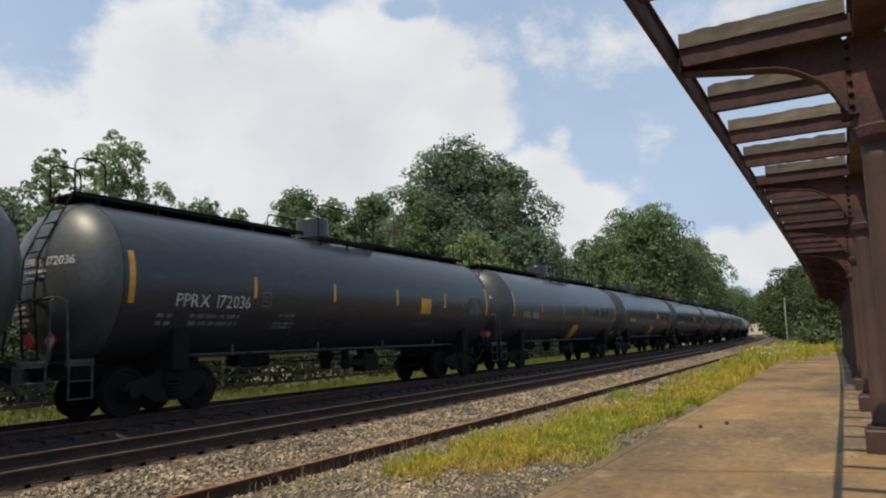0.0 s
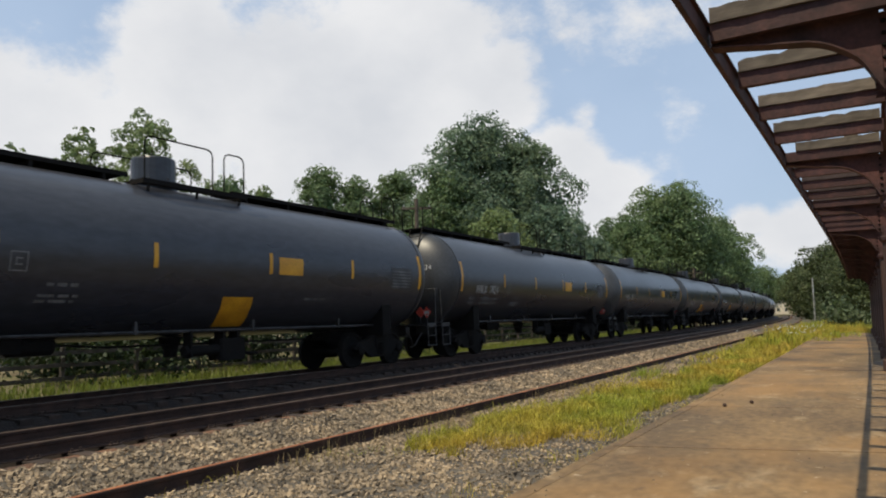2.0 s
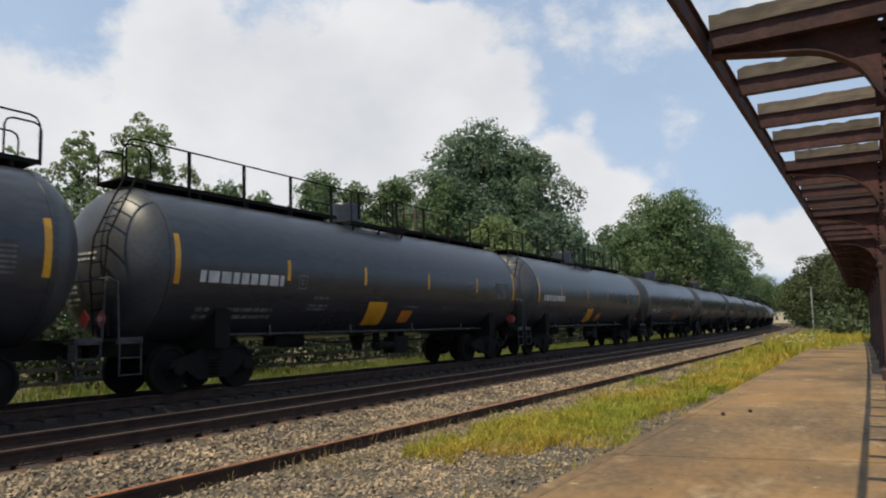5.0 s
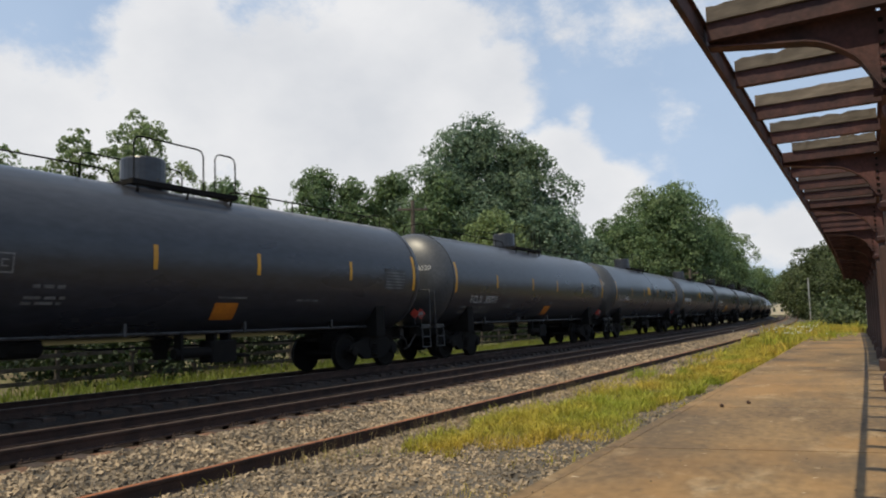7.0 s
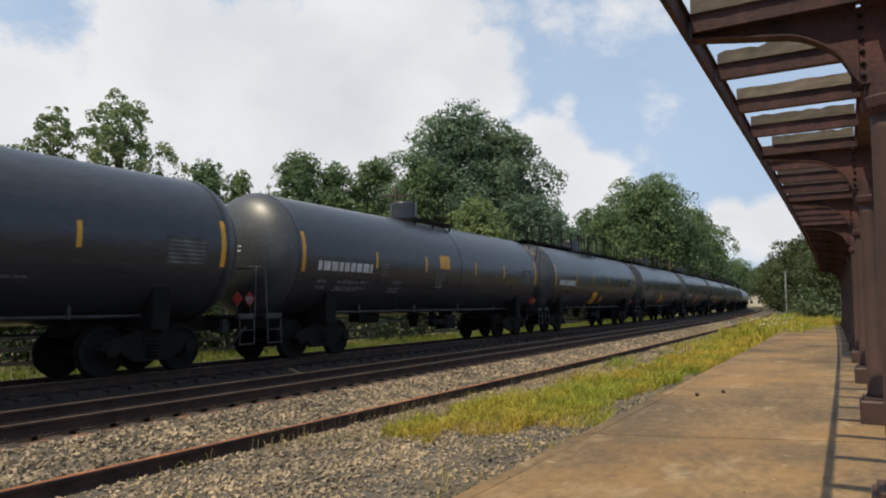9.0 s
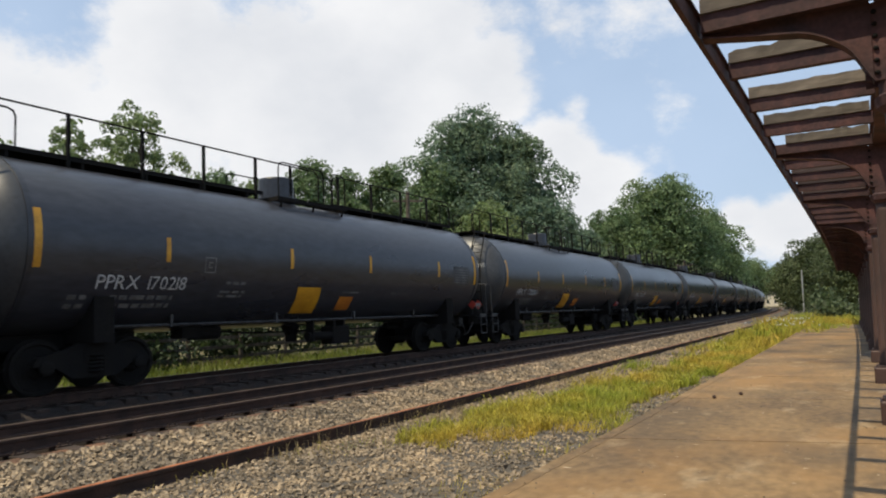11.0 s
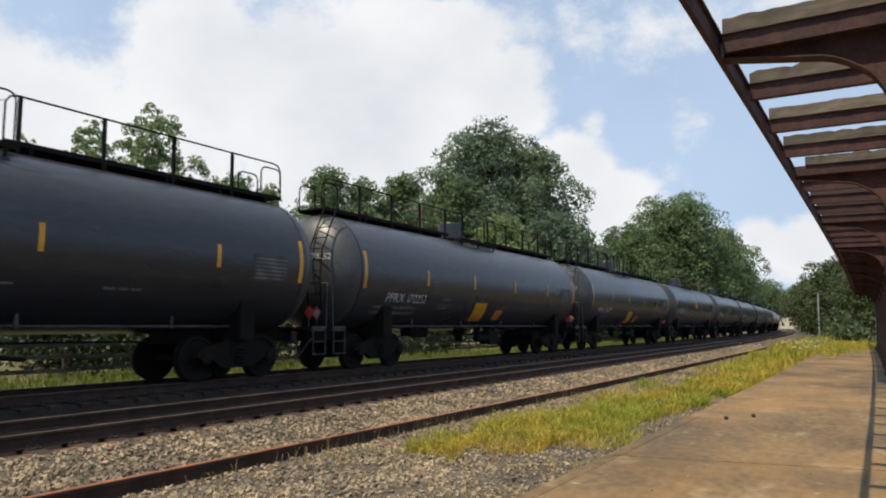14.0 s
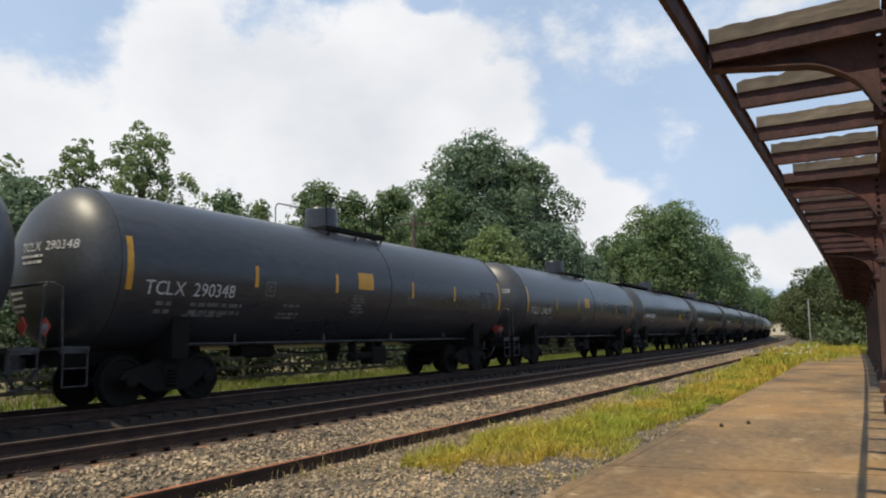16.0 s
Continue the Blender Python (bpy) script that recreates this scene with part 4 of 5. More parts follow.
def patch(bm, x0, x1, z0, z1, slant=0.0, r=TANK_R + 0.006):
    u0, u1 = flank_of(z0), flank_of(z1)
    n = 6
    cols = []
    for i in range(n + 1):
        u = u0 + (u1 - u0) * i / n
        o = slant * i / n
        cols.append((bm.verts.new(on_side(x0 + o, u, r)), bm.verts.new(on_side(x1 + o, u, r))))
    for a, b in zip(cols, cols[1:]):
        bm.faces.new((a[0], a[1], b[1], b[0]))


def lettering(text, x, z, height, squeeze, mat, parent, end=False, gap=0.10, label=""):
    bm = bmesh.new()
    k = height / 0.7
    cx = 0.0
    u0 = flank_of(z)
    for ch in text:
        if ch == " ":
            cx += height * 0.62
            continue
        vs, fs, w = glyph(ch)
        made = []
        for gx, gy in vs:
            px = cx + gx * k * squeeze
            if end:
                y = x - px
                rr = math.hypot(y, z + gy * k - TANK_ZC)
                made.append(bm.verts.new((head_x(rr) * STRETCH - 0.014, y, z + gy * k)))
            else:
                made.append(bm.verts.new(on_side(x + px, u0 + gy * k, TANK_R + 0.009)))
        for f in fs:
            bm.faces.new([made[i] for i in f])
        cx += w * k * squeeze + gap * height
    return tagged(part("lettering", bm, mat, parent, label), kind="stuff")


def head_x(r):
    """Where the near head's skin lies at a radius from the axis."""
    return -TANK_HALF - HEAD * math.sqrt(max(0.0, 1 - (r / (TANK_R + 0.001)) ** 2))


def bars(bm, rows):
    """Illegible small print as rows of short bars: x0, x1, z, height."""
    rng = random.Random(len(rows))
    for x0, x1, z, h in rows:
        x = x0
        while x < x1 - 0.05:
            w = min(rng.uniform(0.12, 0.3), x1 - x)
            patch(bm, x, x + w, z, z + h, 0, TANK_R + 0.007)
            x += w + 0.06


def wheelset_mesh():
    bm = bmesh.new()
    for sy in (-1, 1):
        m = Matrix.Translation((0, 0.755 * sy, 0)) @ Matrix.Diagonal((1, sy, 1, 1))
        lathe(bm, [(-0.085, 0.10), (-0.085, 0.515), (-0.055, 0.512), (-0.05, 0.482), (0.055, 0.478), (0.06, 0.42), (0.02, 0.39), (0.012, 0.2), (0.07, 0.16), (0.08, 0.0)], 28, "y", m)
    tube(bm, [(0, -1.06, 0), (0, 1.06, 0)], 0.075, 10)
    for k in range(3):
        a = 2.094 * k
        tube(bm, [(0.27 * math.cos(a), -0.78, 0.27 * math.sin(a)), (0.27 * math.cos(a), -0.76, 0.27 * math.sin(a))], 0.03, 6)
    return bm


def add_truck(car, x):
    truck = empty("truck", pose(x, 0, 0))
    truck.parent = car
    for sy in (-1, 1):
        bm = bmesh.new()
        y = 1.0 * sy
        outline = [(-1.12, 0.52), (-1.05, 0.66), (-0.55, 0.78), (-0.30, 0.88), (0.30, 0.88), (0.55, 0.78), (1.05, 0.66), (1.12, 0.52), (0.72, 0.46), (0.42, 0.26), (-0.42, 0.26), (-0.72, 0.46)]
        a = [bm.verts.new((px, y - 0.075, pz)) for px, pz in outline]
        b = [bm.verts.new((px, y + 0.075, pz)) for px, pz in outline]
        bm.faces.new(a)
        bm.faces.new(b[::-1])
        for i in range(len(outline)):
            j = (i + 1) % len(outline)
            bm.faces.new((a[j], a[i], b[i], b[j]))
        part("side_frame", bm, STEEL_DARK, truck)
        bm = bmesh.new()
        coil = []
        for h in range(5):
            coil += [(0.34 + 0.07 * h, 0.13), (0.375 + 0.07 * h, 0.18)]
        lathe(bm, coil, 10, "z", Matrix.Translation((0, y + 0.02 * sy, 0)))
        part("spring_nest", bm, STEEL_DARK, truck)
        for q in (-0.89, 0.89):
            bm = bmesh.new()
            lathe(bm, [(-0.03, 0.13), (0.06, 0.13), (0.08, 0.08), (0.085, 0)], 12, "y", Matrix.Translation((q, 1.06 * sy, 0.482)) @ Matrix.Diagonal((1, sy, 1, 1)))
            part("bearing_cap", bm, STEEL_DARK, truck)
    bm = bmesh.new()
    box(bm, -0.22, 0.22, -1.1, 1.1, 0.55, 0.82)
    part("bolster", bm, STEEL_DARK, truck)
    for q in (-0.89, 0.89):
        if WHEEL_MESH:
            w = new("wheelset", WHEEL_MESH[0])
            w.parent = truck
        else:
            w = part("wheelset", wheelset_mesh(), STEEL_DARK, truck, "black wheels on an axle")
            WHEEL_MESH.append(w.data)
        w.matrix_basis = pose(q, 0, 0.482)
    return truck


WHEEL_MESH = []


def hoop(bm, p0, p1, h, r=0.018):
    """An inverted U of pipe between two feet."""
    a, b = Vector(p0), Vector(p1)
    c = 0.14
    d = (b - a).normalized()
    tube(bm, [a, a + Vector((0, 0, h - c)), a + d * c * 0.3 + Vector((0, 0, h - c * 0.3)), a + d * c + Vector((0, 0, h)), b - d * c + Vector((0, 0, h)), b - d * c * 0.3 + Vector((0, 0, h - c * 0.3)), b + Vector((0, 0, h - c)), b], r, 6)


def tank_car(kind, label):
    """kind: 'board' (running board and end ladders), 'rail' (board with a long handrail), 'plain' (bare shell)."""
    car = tagged(empty("tank_car"), label, "tank car", "cars of the train")
    bm = bmesh.new()
    lathe(bm, [(-TANK_HALF, TANK_R), (TANK_HALF, TANK_R)], 72, "x", Matrix.Translation((0, 0, TANK_ZC)))
    bmesh.ops.delete(bm, geom=[f for f in bm.faces if len(f.verts) > 4], context="FACES_ONLY")
    bmesh.ops.recalc_face_normals(bm, faces=bm.faces)
    part("tank", bm, TANK, car, "glossy black cylindrical tank", smooth=True)
    for sx in (-1, 1):
        bm = bmesh.new()
        prof = [(sx * (TANK_HALF + HEAD * math.cos(k / 12 * math.pi / 2)), TANK_R * math.sin(k / 12 * math.pi / 2)) for k in range(12)] + [(sx * TANK_HALF, TANK_R)]
        lathe(bm, prof, 72, "x", Matrix.Translation((0, 0, TANK_ZC)))
        bmesh.ops.delete(bm, geom=[f for f in bm.faces if len(f.verts) > 4], context="FACES_ONLY")
        for f in bm.faces:
            f.normal_update()
            if f.normal.x * sx < 0:
                f.normal_flip()
        part("tank_head", bm, HEAD_PAINT, car, "grey-black dished tank head", smooth=True)
    for sx in (-1, 1):
        bm = bmesh.new()
        lathe(bm, [(-0.05, TANK_R), (-0.05, TANK_R + 0.014), (0.05, TANK_R + 0.014), (0.05, TANK_R)], 72, "x", Matrix.Translation((sx * TANK_HALF, 0, TANK_ZC)))
        part("head_seam", bm, TANK, car)
        # stub sill, bolster saddle, end platform
        bm = bmesh.new()
        box(bm, 4.9 * sx, 8.55 * sx, -0.33, 0.33, 0.80, 1.16) if sx > 0 else box(bm, -8.55, -4.9, -0.33, 0.33, 0.80, 1.16)
        part("stub_sill", bm, STEEL_DARK, car)
        bm = bmesh.new()
        arcpts = [(TANK_R * math.sin(a) * 1.0, TANK_ZC - TANK_R * math.cos(a)) for a in [radians(q) for q in (-55, -40, -25, -10, 10, 25, 40, 55)]]
        lo = [(y, 0.88) for y, _ in arcpts]
        for x0, x1 in ((6.2 * sx - 0.2, 6.2 * sx + 0.2),):
            va = [[bm.verts.new((x, y, z)) for y, z in arcpts] for x in (x0, x1)]
            vb = [[bm.verts.new((x, y, z)) for y, z in lo] for x in (x0, x1)]
            for k in range(7):
                bm.faces.new((va[0][k], va[0][k + 1], vb[0][k + 1], vb[0][k]))
                bm.faces.new((va[1][k + 1], va[1][k], vb[1][k], vb[1][k + 1]))
                bm.faces.new((vb[0][k], vb[0][k + 1], vb[1][k + 1], vb[1][k]))
            for k in (0, 7):
                bm.faces.new((va[0][k], vb[0][k], vb[1][k], va[1][k]))
        part("saddle", bm, STEEL_DARK, car)
        bm = bmesh.new()
        box(bm, 8.42 * sx - 0.26, 8.42 * sx + 0.26, -1.42, 1.42, 1.10, 1.15)
        for y in (-1.40, 1.36):
            box(bm, 8.42 * sx - 0.26, 8.42 * sx + 0.26, y, y + 0.04, 1.04, 1.16)
        part("end_platform", bm, STEEL_GREY, car, "worn grey end walkway")
        # coupler with knuckle
        bm = bmesh.new()
        box(bm, 8.5 * sx, 8.86 * sx, -0.08, 0.08, 0.80, 1.0) if sx > 0 else box(bm, -8.86, -8.5, -0.08, 0.08, 0.80, 1.0)
        box(bm, min(8.72 * sx, 8.9 * sx), max(8.72 * sx, 8.9 * sx), -0.2, 0.16, 0.74, 1.06)
        part("coupler", bm, STEEL_GREY, car, "grey steel knuckle coupler")
        bm = bmesh.new()
        tube(bm, [(8.4 * sx, -0.45, 0.85), (8.62 * sx, -0.48, 0.70), (8.78 * sx, -0.42, 0.48), (8.9 * sx, -0.3, 0.42)], 0.03, 7)
        part("brake_hose", bm, STEEL_GREY, car)
        # end handrail round the head
        bm = bmesh.new()
        tube(bm, [(8.66 * sx, -1.42, 1.15), (8.70 * sx, -1.42, 2.18), (8.80 * sx, -1.34, 2.25), (8.80 * sx, 1.34, 2.25), (8.70 * sx, 1.42, 2.18), (8.66 * sx, 1.42, 1.15)], 0.020, 7)
        part("end_handrail", bm, STEEL_GREY, car, "worn grey pipe handrail")
        # side steps
        bm = bmesh.new()
        for y in (-1.42,):
            tube(bm, [(8.20 * sx, y, 1.1), (8.20 * sx, y, 0.45)], 0.016, 6)
            tube(bm, [(8.64 * sx, y, 1.1), (8.64 * sx, y, 0.45)], 0.016, 6)
            for z in (0.47, 0.78):
                tube(bm, [(8.20 * sx, y, z), (8.64 * sx, y, z)], 0.016, 6)
        part("sill_step", bm, STEEL_GREY, car)
        # placard
        holder = bmesh.new()
        px, ps = 8.66 * sx, 0.17
        v = [holder.verts.new(p) for p in ((px, -0.85 - ps, 1.52), (px, -0.85, 1.50 - ps), (px, -0.85 + ps, 1.52), (px, -0.85, 1.52 + ps))]
        w = [holder.verts.new((p.co.x - 0.012 * sx, p.co.y, p.co.z)) for p in v]
        holder.faces.new(w if sx > 0 else w[::-1])
        holder.faces.new(v[::-1] if sx > 0 else v)
        for k in range(4):
            j = (k + 1) % 4
            holder.faces.new((v[k], v[j], w[j], w[k]))
        pl = part("placard", holder, PLACARD, car, "red and white diamond placard")
        bm = bmesh.new()
        box(bm, px + 0.003 * sx - 0.001, px + 0.003 * sx + 0.001, -0.85 - 0.105, -0.85 + 0.105, 1.465, 1.575)
        for q in (-0.05, 0.05):
            box(bm, px + 0.003 * sx - 0.001, px + 0.003 * sx + 0.001, -0.85 + q - 0.02, -0.85 + q + 0.02, 1.40, 1.45)
        part("placard_print", bm, WHITE_MARK, pl)
        bm = bmesh.new()
        tube(bm, [(px - 0.02 * sx, -0.85, 1.12), (px - 0.02 * sx, -0.85, 1.40)], 0.014, 6)
        part("placard_stand", bm, STEEL_GREY, pl)
        add_truck(car, 6.2 * sx)
    # amber strips along the flank
    for q in (-7.56, 7.56):
        bm = bmesh.new()
        patch(bm, q - 0.065, q + 0.065, 2.18, 3.18)
        part("end_reflector", bm, YELLOW, car, "tall amber reflector strip")
    # small print
    bm = bmesh.new()
    low = 1.66 if kind in ("rail", "piped") else 1.92
    bars(bm, [(-6.9, -6.55, low, 0.08), (-6.9, -6.55, low - 0.15, 0.08), (-6.1, -4.75, low, 0.08), (-6.1, -4.75, low - 0.15, 0.08), (-3.5, -2.95, 1.98, 0.06), (-3.6, -2.9, 1.80, 0.05), (-3.62, -2.95, 1.71, 0.05), (2.75, 3.5, 1.82, 0.05)])
    tagged(part("small_print", bm, GREY_MARK, car, "faded illegible stencil lines"), kind="stuff")
    bm = bmesh.new()
    patch(bm, 6.10, 7.14, 2.16, 2.76)
    panel = part("data_panel", bm, PANEL_GREY, car, "grey tank data panel")
    bm = bmesh.new()
    for k in range(6):
        patch(bm, 6.16, 7.06, 2.21 + 0.085 * k, 2.25 + 0.085 * k, 0, TANK_R + 0.009)
    part("panel_print", bm, GREY_MARK, panel)
    # square class stencil after the number
    bm = bmesh.new()
    for x0, x1, z0, z1 in ((-4.14, -3.85, 2.20, 2.225), (-4.14, -3.85, 2.50, 2.525), (-4.14, -4.115, 2.20, 2.525), (-3.875, -3.85, 2.20, 2.525), (-4.05, -3.94, 2.30, 2.325), (-4.05, -3.94, 2.40, 2.425), (-4.05, -4.025, 2.30, 2.43)):
        patch(bm, x0, x1, z0, z1, 0, TANK_R + 0.008)
    part("class_stencil", bm, GREY_MARK, car)
    # manway housing with its platform in the middle
    top = TANK_ZC + TANK_R
    bm = bmesh.new()
    lathe(bm, [(top - 0.12, 0.50), (top + 0.08, 0.50), (top + 0.08, 0.55), (top + 0.12, 0.55), (top + 0.12, 0.47), (top + 0.62, 0.47), (top + 0.66, 0.45), (top + 0.67, 0.30), (top + 0.69, 0.0)], 24, "z", Matrix.Translation((HOUSING_X, 0, 0)))
    dome = part("manway_housing", bm, TANK, car, "black round valve housing", smooth=False)
    for k in range(8):
        a = k * math.pi / 4
        bm = bmesh.new()
        lathe(bm, [(top + 0.12, 0.03), (top + 0.17, 0.03), (top + 0.18, 0)], 6, "z", Matrix.Translation((HOUSING_X + 0.52 * math.cos(a), 0.52 * math.sin(a), 0)))
        part("housing_bolt", bm, STEEL_GREY, dome)
    for y in (-0.98, 0.93):
        bm = bmesh.new()
        box(bm, -1.35, 1.35, y, y + 0.05, top - 0.12, top - 0.02)
        part("platform_beam", bm, STEEL_DARK, car)
    for q in (-1.35, 1.30):
        bm = bmesh.new()
        box(bm, q, q + 0.05, -0.93, 0.93, top - 0.12, top - 0.02)
        part("platform_beam", bm, STEEL_DARK, car)
    for k in range(5):
        bm = bmesh.new()
        box(bm, -1.3, 1.3, -0.9 + 0.08 * k, -0.87 + 0.08 * k, top - 0.06, top - 0.02)
        part("platform_slat", bm, STEEL_DARK, car)
    for x in (-1.2, 0, 1.2):
        for y in (-0.95, 0.95):
            bm = bmesh.new()
            tube(bm, [(x, y, top - 0.1), (x * 0.98, y * 0.9, top - 0.42)], 0.03, 6)
            part("platform_brace", bm, STEEL_DARK, car)
    bm = bmesh.new()
    hoop(bm, (-1.3, -0.95, top - 0.05), (0.40, -0.95, top - 0.05), 0.92)
    part("platform_railing", bm, STEEL_DARK, car, "black pipe railing")
    bm = bmesh.new()
    hoop(bm, (0.72, -0.95, top - 0.05), (1.3, -0.95, top - 0.05), 0.92)
    part("platform_railing", bm, STEEL_DARK, car, "black pipe railing")
    bm = bmesh.new()
    hoop(bm, (-1.3, 0.95, top - 0.05), (1.3, 0.95, top - 0.05), 0.92)
    part("platform_railing", bm, STEEL_DARK, car, "black pipe railing")
    # brake valve stand and its levers
    bm = bmesh.new()
    bevel_box(bm, 0.55, 1.25, -1.02, -0.55, 0.50, 0.98, 0.04)
    tube(bm, [(-0.35, -0.9, 0.74), (0.55, -0.9, 0.74)], 0.11, 12)
    tube(bm, [(1.25, -0.8, 0.66), (1.75, -0.8, 0.60), (1.75, -0.5, 0.60)], 0.04, 7)
    box(bm, 0.66, 0.74, -0.95, -0.65, 0.98, 1.16)
    box(bm, 1.06, 1.14, -0.95, -0.65, 0.98, 1.16)
    box(bm, -0.25, -0.19, -1.02, -0.78, 0.60, 1.16)
    part("brake_valve", bm, STEEL_DARK, car, "black brake valve with its cylinder")
    # under the shell: outlet valve, skid, brake gear, long pipe
    bm = bmesh.new()
    lathe(bm, [(0.62, 0.14), (0.80, 0.16), (0.95, 0.22), (1.22, 0.30)], 14, "z")
    box(bm, -0.5, 0.5, -0.25, 0.25, 1.02, 1.18)
    part("bottom_outlet", bm, STEEL_DARK, car)
    bm = bmesh.new()
    tube(bm, [(-6.0, -0.95, 1.16), (6.0, -0.95, 1.16)], 0.035, 7)
    for x in (-4.5, -1.5, 1.5, 4.5):
        box(bm, x - 0.03, x + 0.03, -1.0, -0.9, 1.12, 1.52)
    part("train_pipe", bm, STEEL_GREY, car, "grey air pipe under the shell")
    bm = bmesh.new()
    lathe(bm, [(-0.45, 0.02), (-0.45, 0.17), (0.3, 0.17), (0.36, 0.10), (0.4, 0.0)], 14, "x", Matrix.Translation((-3.1, -0.35, 0.98)))
    box(bm, -3.9, -3.4, -0.55, -0.15, 0.86, 1.14)
    tube(bm, [(-2.7, -0.35, 0.98), (-1.6, -0.2, 0.9), (4.8, -0.15, 0.86)], 0.025, 6)
    part("brake_gear", bm, STEEL_DARK, car)
    if kind in ("board", "rail"):
        # running board along the top, and a ladder up the near head
        for x0, x1 in ((-8.0, -1.35), (1.35, 8.0)):
            bm = bmesh.new()
            ring = [(-0.46, 0.07), (-0.46, 0.165), (-0.42, 0.165), (-0.42, 0.14), (-0.02, 0.145), (0.42, 0.14), (0.42, 0.165), (0.46, 0.165), (0.46, 0.07), (0.42, 0.07), (0.42, 0.11), (-0.42, 0.11), (-0.42, 0.07)]
            a = [bm.verts.new((x0, y, top + z)) for y, z in ring]
            b = [bm.verts.new((x1, y, top + z)) for y, z in ring]
            for k in range(len(ring)):
                q = (k + 1) % len(ring)
                bm.faces.new((a[k], b[k], b[q], a[q]))
            bm.faces.new(a)
            bm.faces.new(b[::-1])
            part("running_board", bm, STEEL_DARK, car, "black walkway along the top")
            for k in range(5):
                x = x0 + 0.5 + (x1 - x0 - 1.0) * k / 4
                bm = bmesh.new()
                box(bm, x - 0.03, x + 0.03, -0.44, 0.44, top - 0.09, top + 0.105)
                part("walkway_support", bm, STEEL_DARK, car)
        for sx in (-1, 1):
            bm = bmesh.new()
            stile = [(8.62, 1.2), (8.72, 2.4), (8.66, 3.1), (8.36, 3.75), (8.02, top + 0.15)]
            ya, yb = (-0.42, 0.06) if kind == "board" else (-1.02, -0.56)
            if sx > 0:
                ya, yb = -yb, -ya
            for y in (ya, yb):
                tube(bm, [(x * sx, y, z) for x, z in stile], 0.022, 6)
            for k in range(10):
                z = 1.4 + 0.3 * k
                x = float(np.interp(z, [q[1] for q in stile], [q[0] for q in stile])) * sx
                tube(bm, [(x, ya, z), (x, yb, z)], 0.015, 5)
            part("end_ladder", bm, STEEL_DARK, car, "black steel ladder on the tank's end")
            for y in (-0.42, 0.42):
                bm = bmesh.new()
                hoop(bm, (8.0 * sx, y, top + 0.12), (7.35 * sx, y, top + 0.12), 0.74, 0.020)
                part("ladder_hoop", bm, STEEL_DARK, car)
    if kind == "rail":
        bm = bmesh.new()
        h = top + 0.98
        tube(bm, [(-7.95, -0.46, top + 0.15), (-7.95, -0.46, h - 0.16), (-7.88, -0.46, h - 0.04), (-7.75, -0.46, h), (0.55, -0.46, h), (0.68, -0.46, h - 0.04), (0.75, -0.46, h - 0.16), (0.75, -0.46, top + 0.15)], 0.020, 6)
        part("handrail", bm, STEEL_DARK, car, "long black pipe handrail")
        bm = bmesh.new()
        tube(bm, [(1.35, -0.46, top + 0.15), (1.35, -0.46, h - 0.16), (1.42, -0.46, h - 0.04), (1.55, -0.46, h), (7.75, -0.46, h), (7.88, -0.46, h - 0.04), (7.95, -0.46, h - 0.16), (7.95, -0.46, top + 0.15)], 0.020, 6)
        part("handrail", bm, STEEL_DARK, car, "long black pipe handrail")
        bm = bmesh.new()
        tube(bm, [(0.75 + 0.1 * k, -0.46, h - 0.12 - 0.10 * math.sin(math.pi * k / 6)) for k in range(7)], 0.008, 5)
        part("safety_chain", bm, STEEL_GREY, car)
        for k in range(9):
            x = -6.4 + 1.6 * k - (0.35 if k == 4 else 0)
            bm = bmesh.new()
            box(bm, x - 0.03, x + 0.03, -0.49, -0.43, top - 0.06, h)
            part("rail_post", bm, STEEL_DARK, car)
        bm = bmesh.new()
        tube(bm, [(-7.5, -1.02, TANK_ZC + 1.16), (7.5, -1.02, TANK_ZC + 1.16)], 0.03, 6)
        part("grab_bar", bm, STEEL_DARK, car)
    if kind == "piped":
        for x0, x1 in ((-7.3, -1.4), (1.5, 7.3)):
            bm = bmesh.new()
            tube(bm, [(x0, -0.45, top - 0.06), (x0 + 0.1, -0.45, top + 0.16), (x0 + 0.3, -0.45, top + 0.20), (x1 - 0.3, -0.45, top + 0.20), (x1 - 0.1, -0.45, top + 0.16), (x1, -0.45, top - 0.06)], 0.018, 6)
            part("low_handrail", bm, STEEL_DARK, car, "low black pipe rail along the top")
            for k in range(4):
                x = x0 + (x1 - x0) * (k + 0.5) / 4
                bm = bmesh.new()
                tube(bm, [(x, -0.45, top - 0.09), (x, -0.45, top + 0.20)], 0.016, 5)
                part("rail_post", bm, STEEL_DARK, car)
        for sx in (-1, 1):
            bm = bmesh.new()
            hoop(bm, (7.55 * sx, -0.42, top - 0.08), (7.55 * sx, 0.42, top - 0.08), 0.42, 0.018)
            part("ladder_hoop", bm, STEEL_DARK, car)
    if kind == "plain":
        bm = bmesh.new()
        lathe(bm, [(-0.04, TANK_R + 0.001), (-0.04, TANK_R + 0.012), (0.04, TANK_R + 0.012), (0.04, TANK_R + 0.001)], 72, "x", Matrix.Translation((0.75, 0, TANK_ZC)))
        part("shell_band", bm, TANK, car)
        for x0, x1, z0, rows in ((-1.0, -0.42, 1.90, 6), (1.55, 2.15, 2.18, 3), (-6.2, -5.1, 1.72, 1)):
            bm = bmesh.new()
            bars(bm, [(x0 + 0.04 * (k % 2), x1 - 0.09 * (k % 3), z0 + 0.085 * k, 0.042) for k in range(rows)])
            tagged(part("stencil_block", bm, GREY_MARK, car, "block of illegible stencil lines"), kind="stuff")
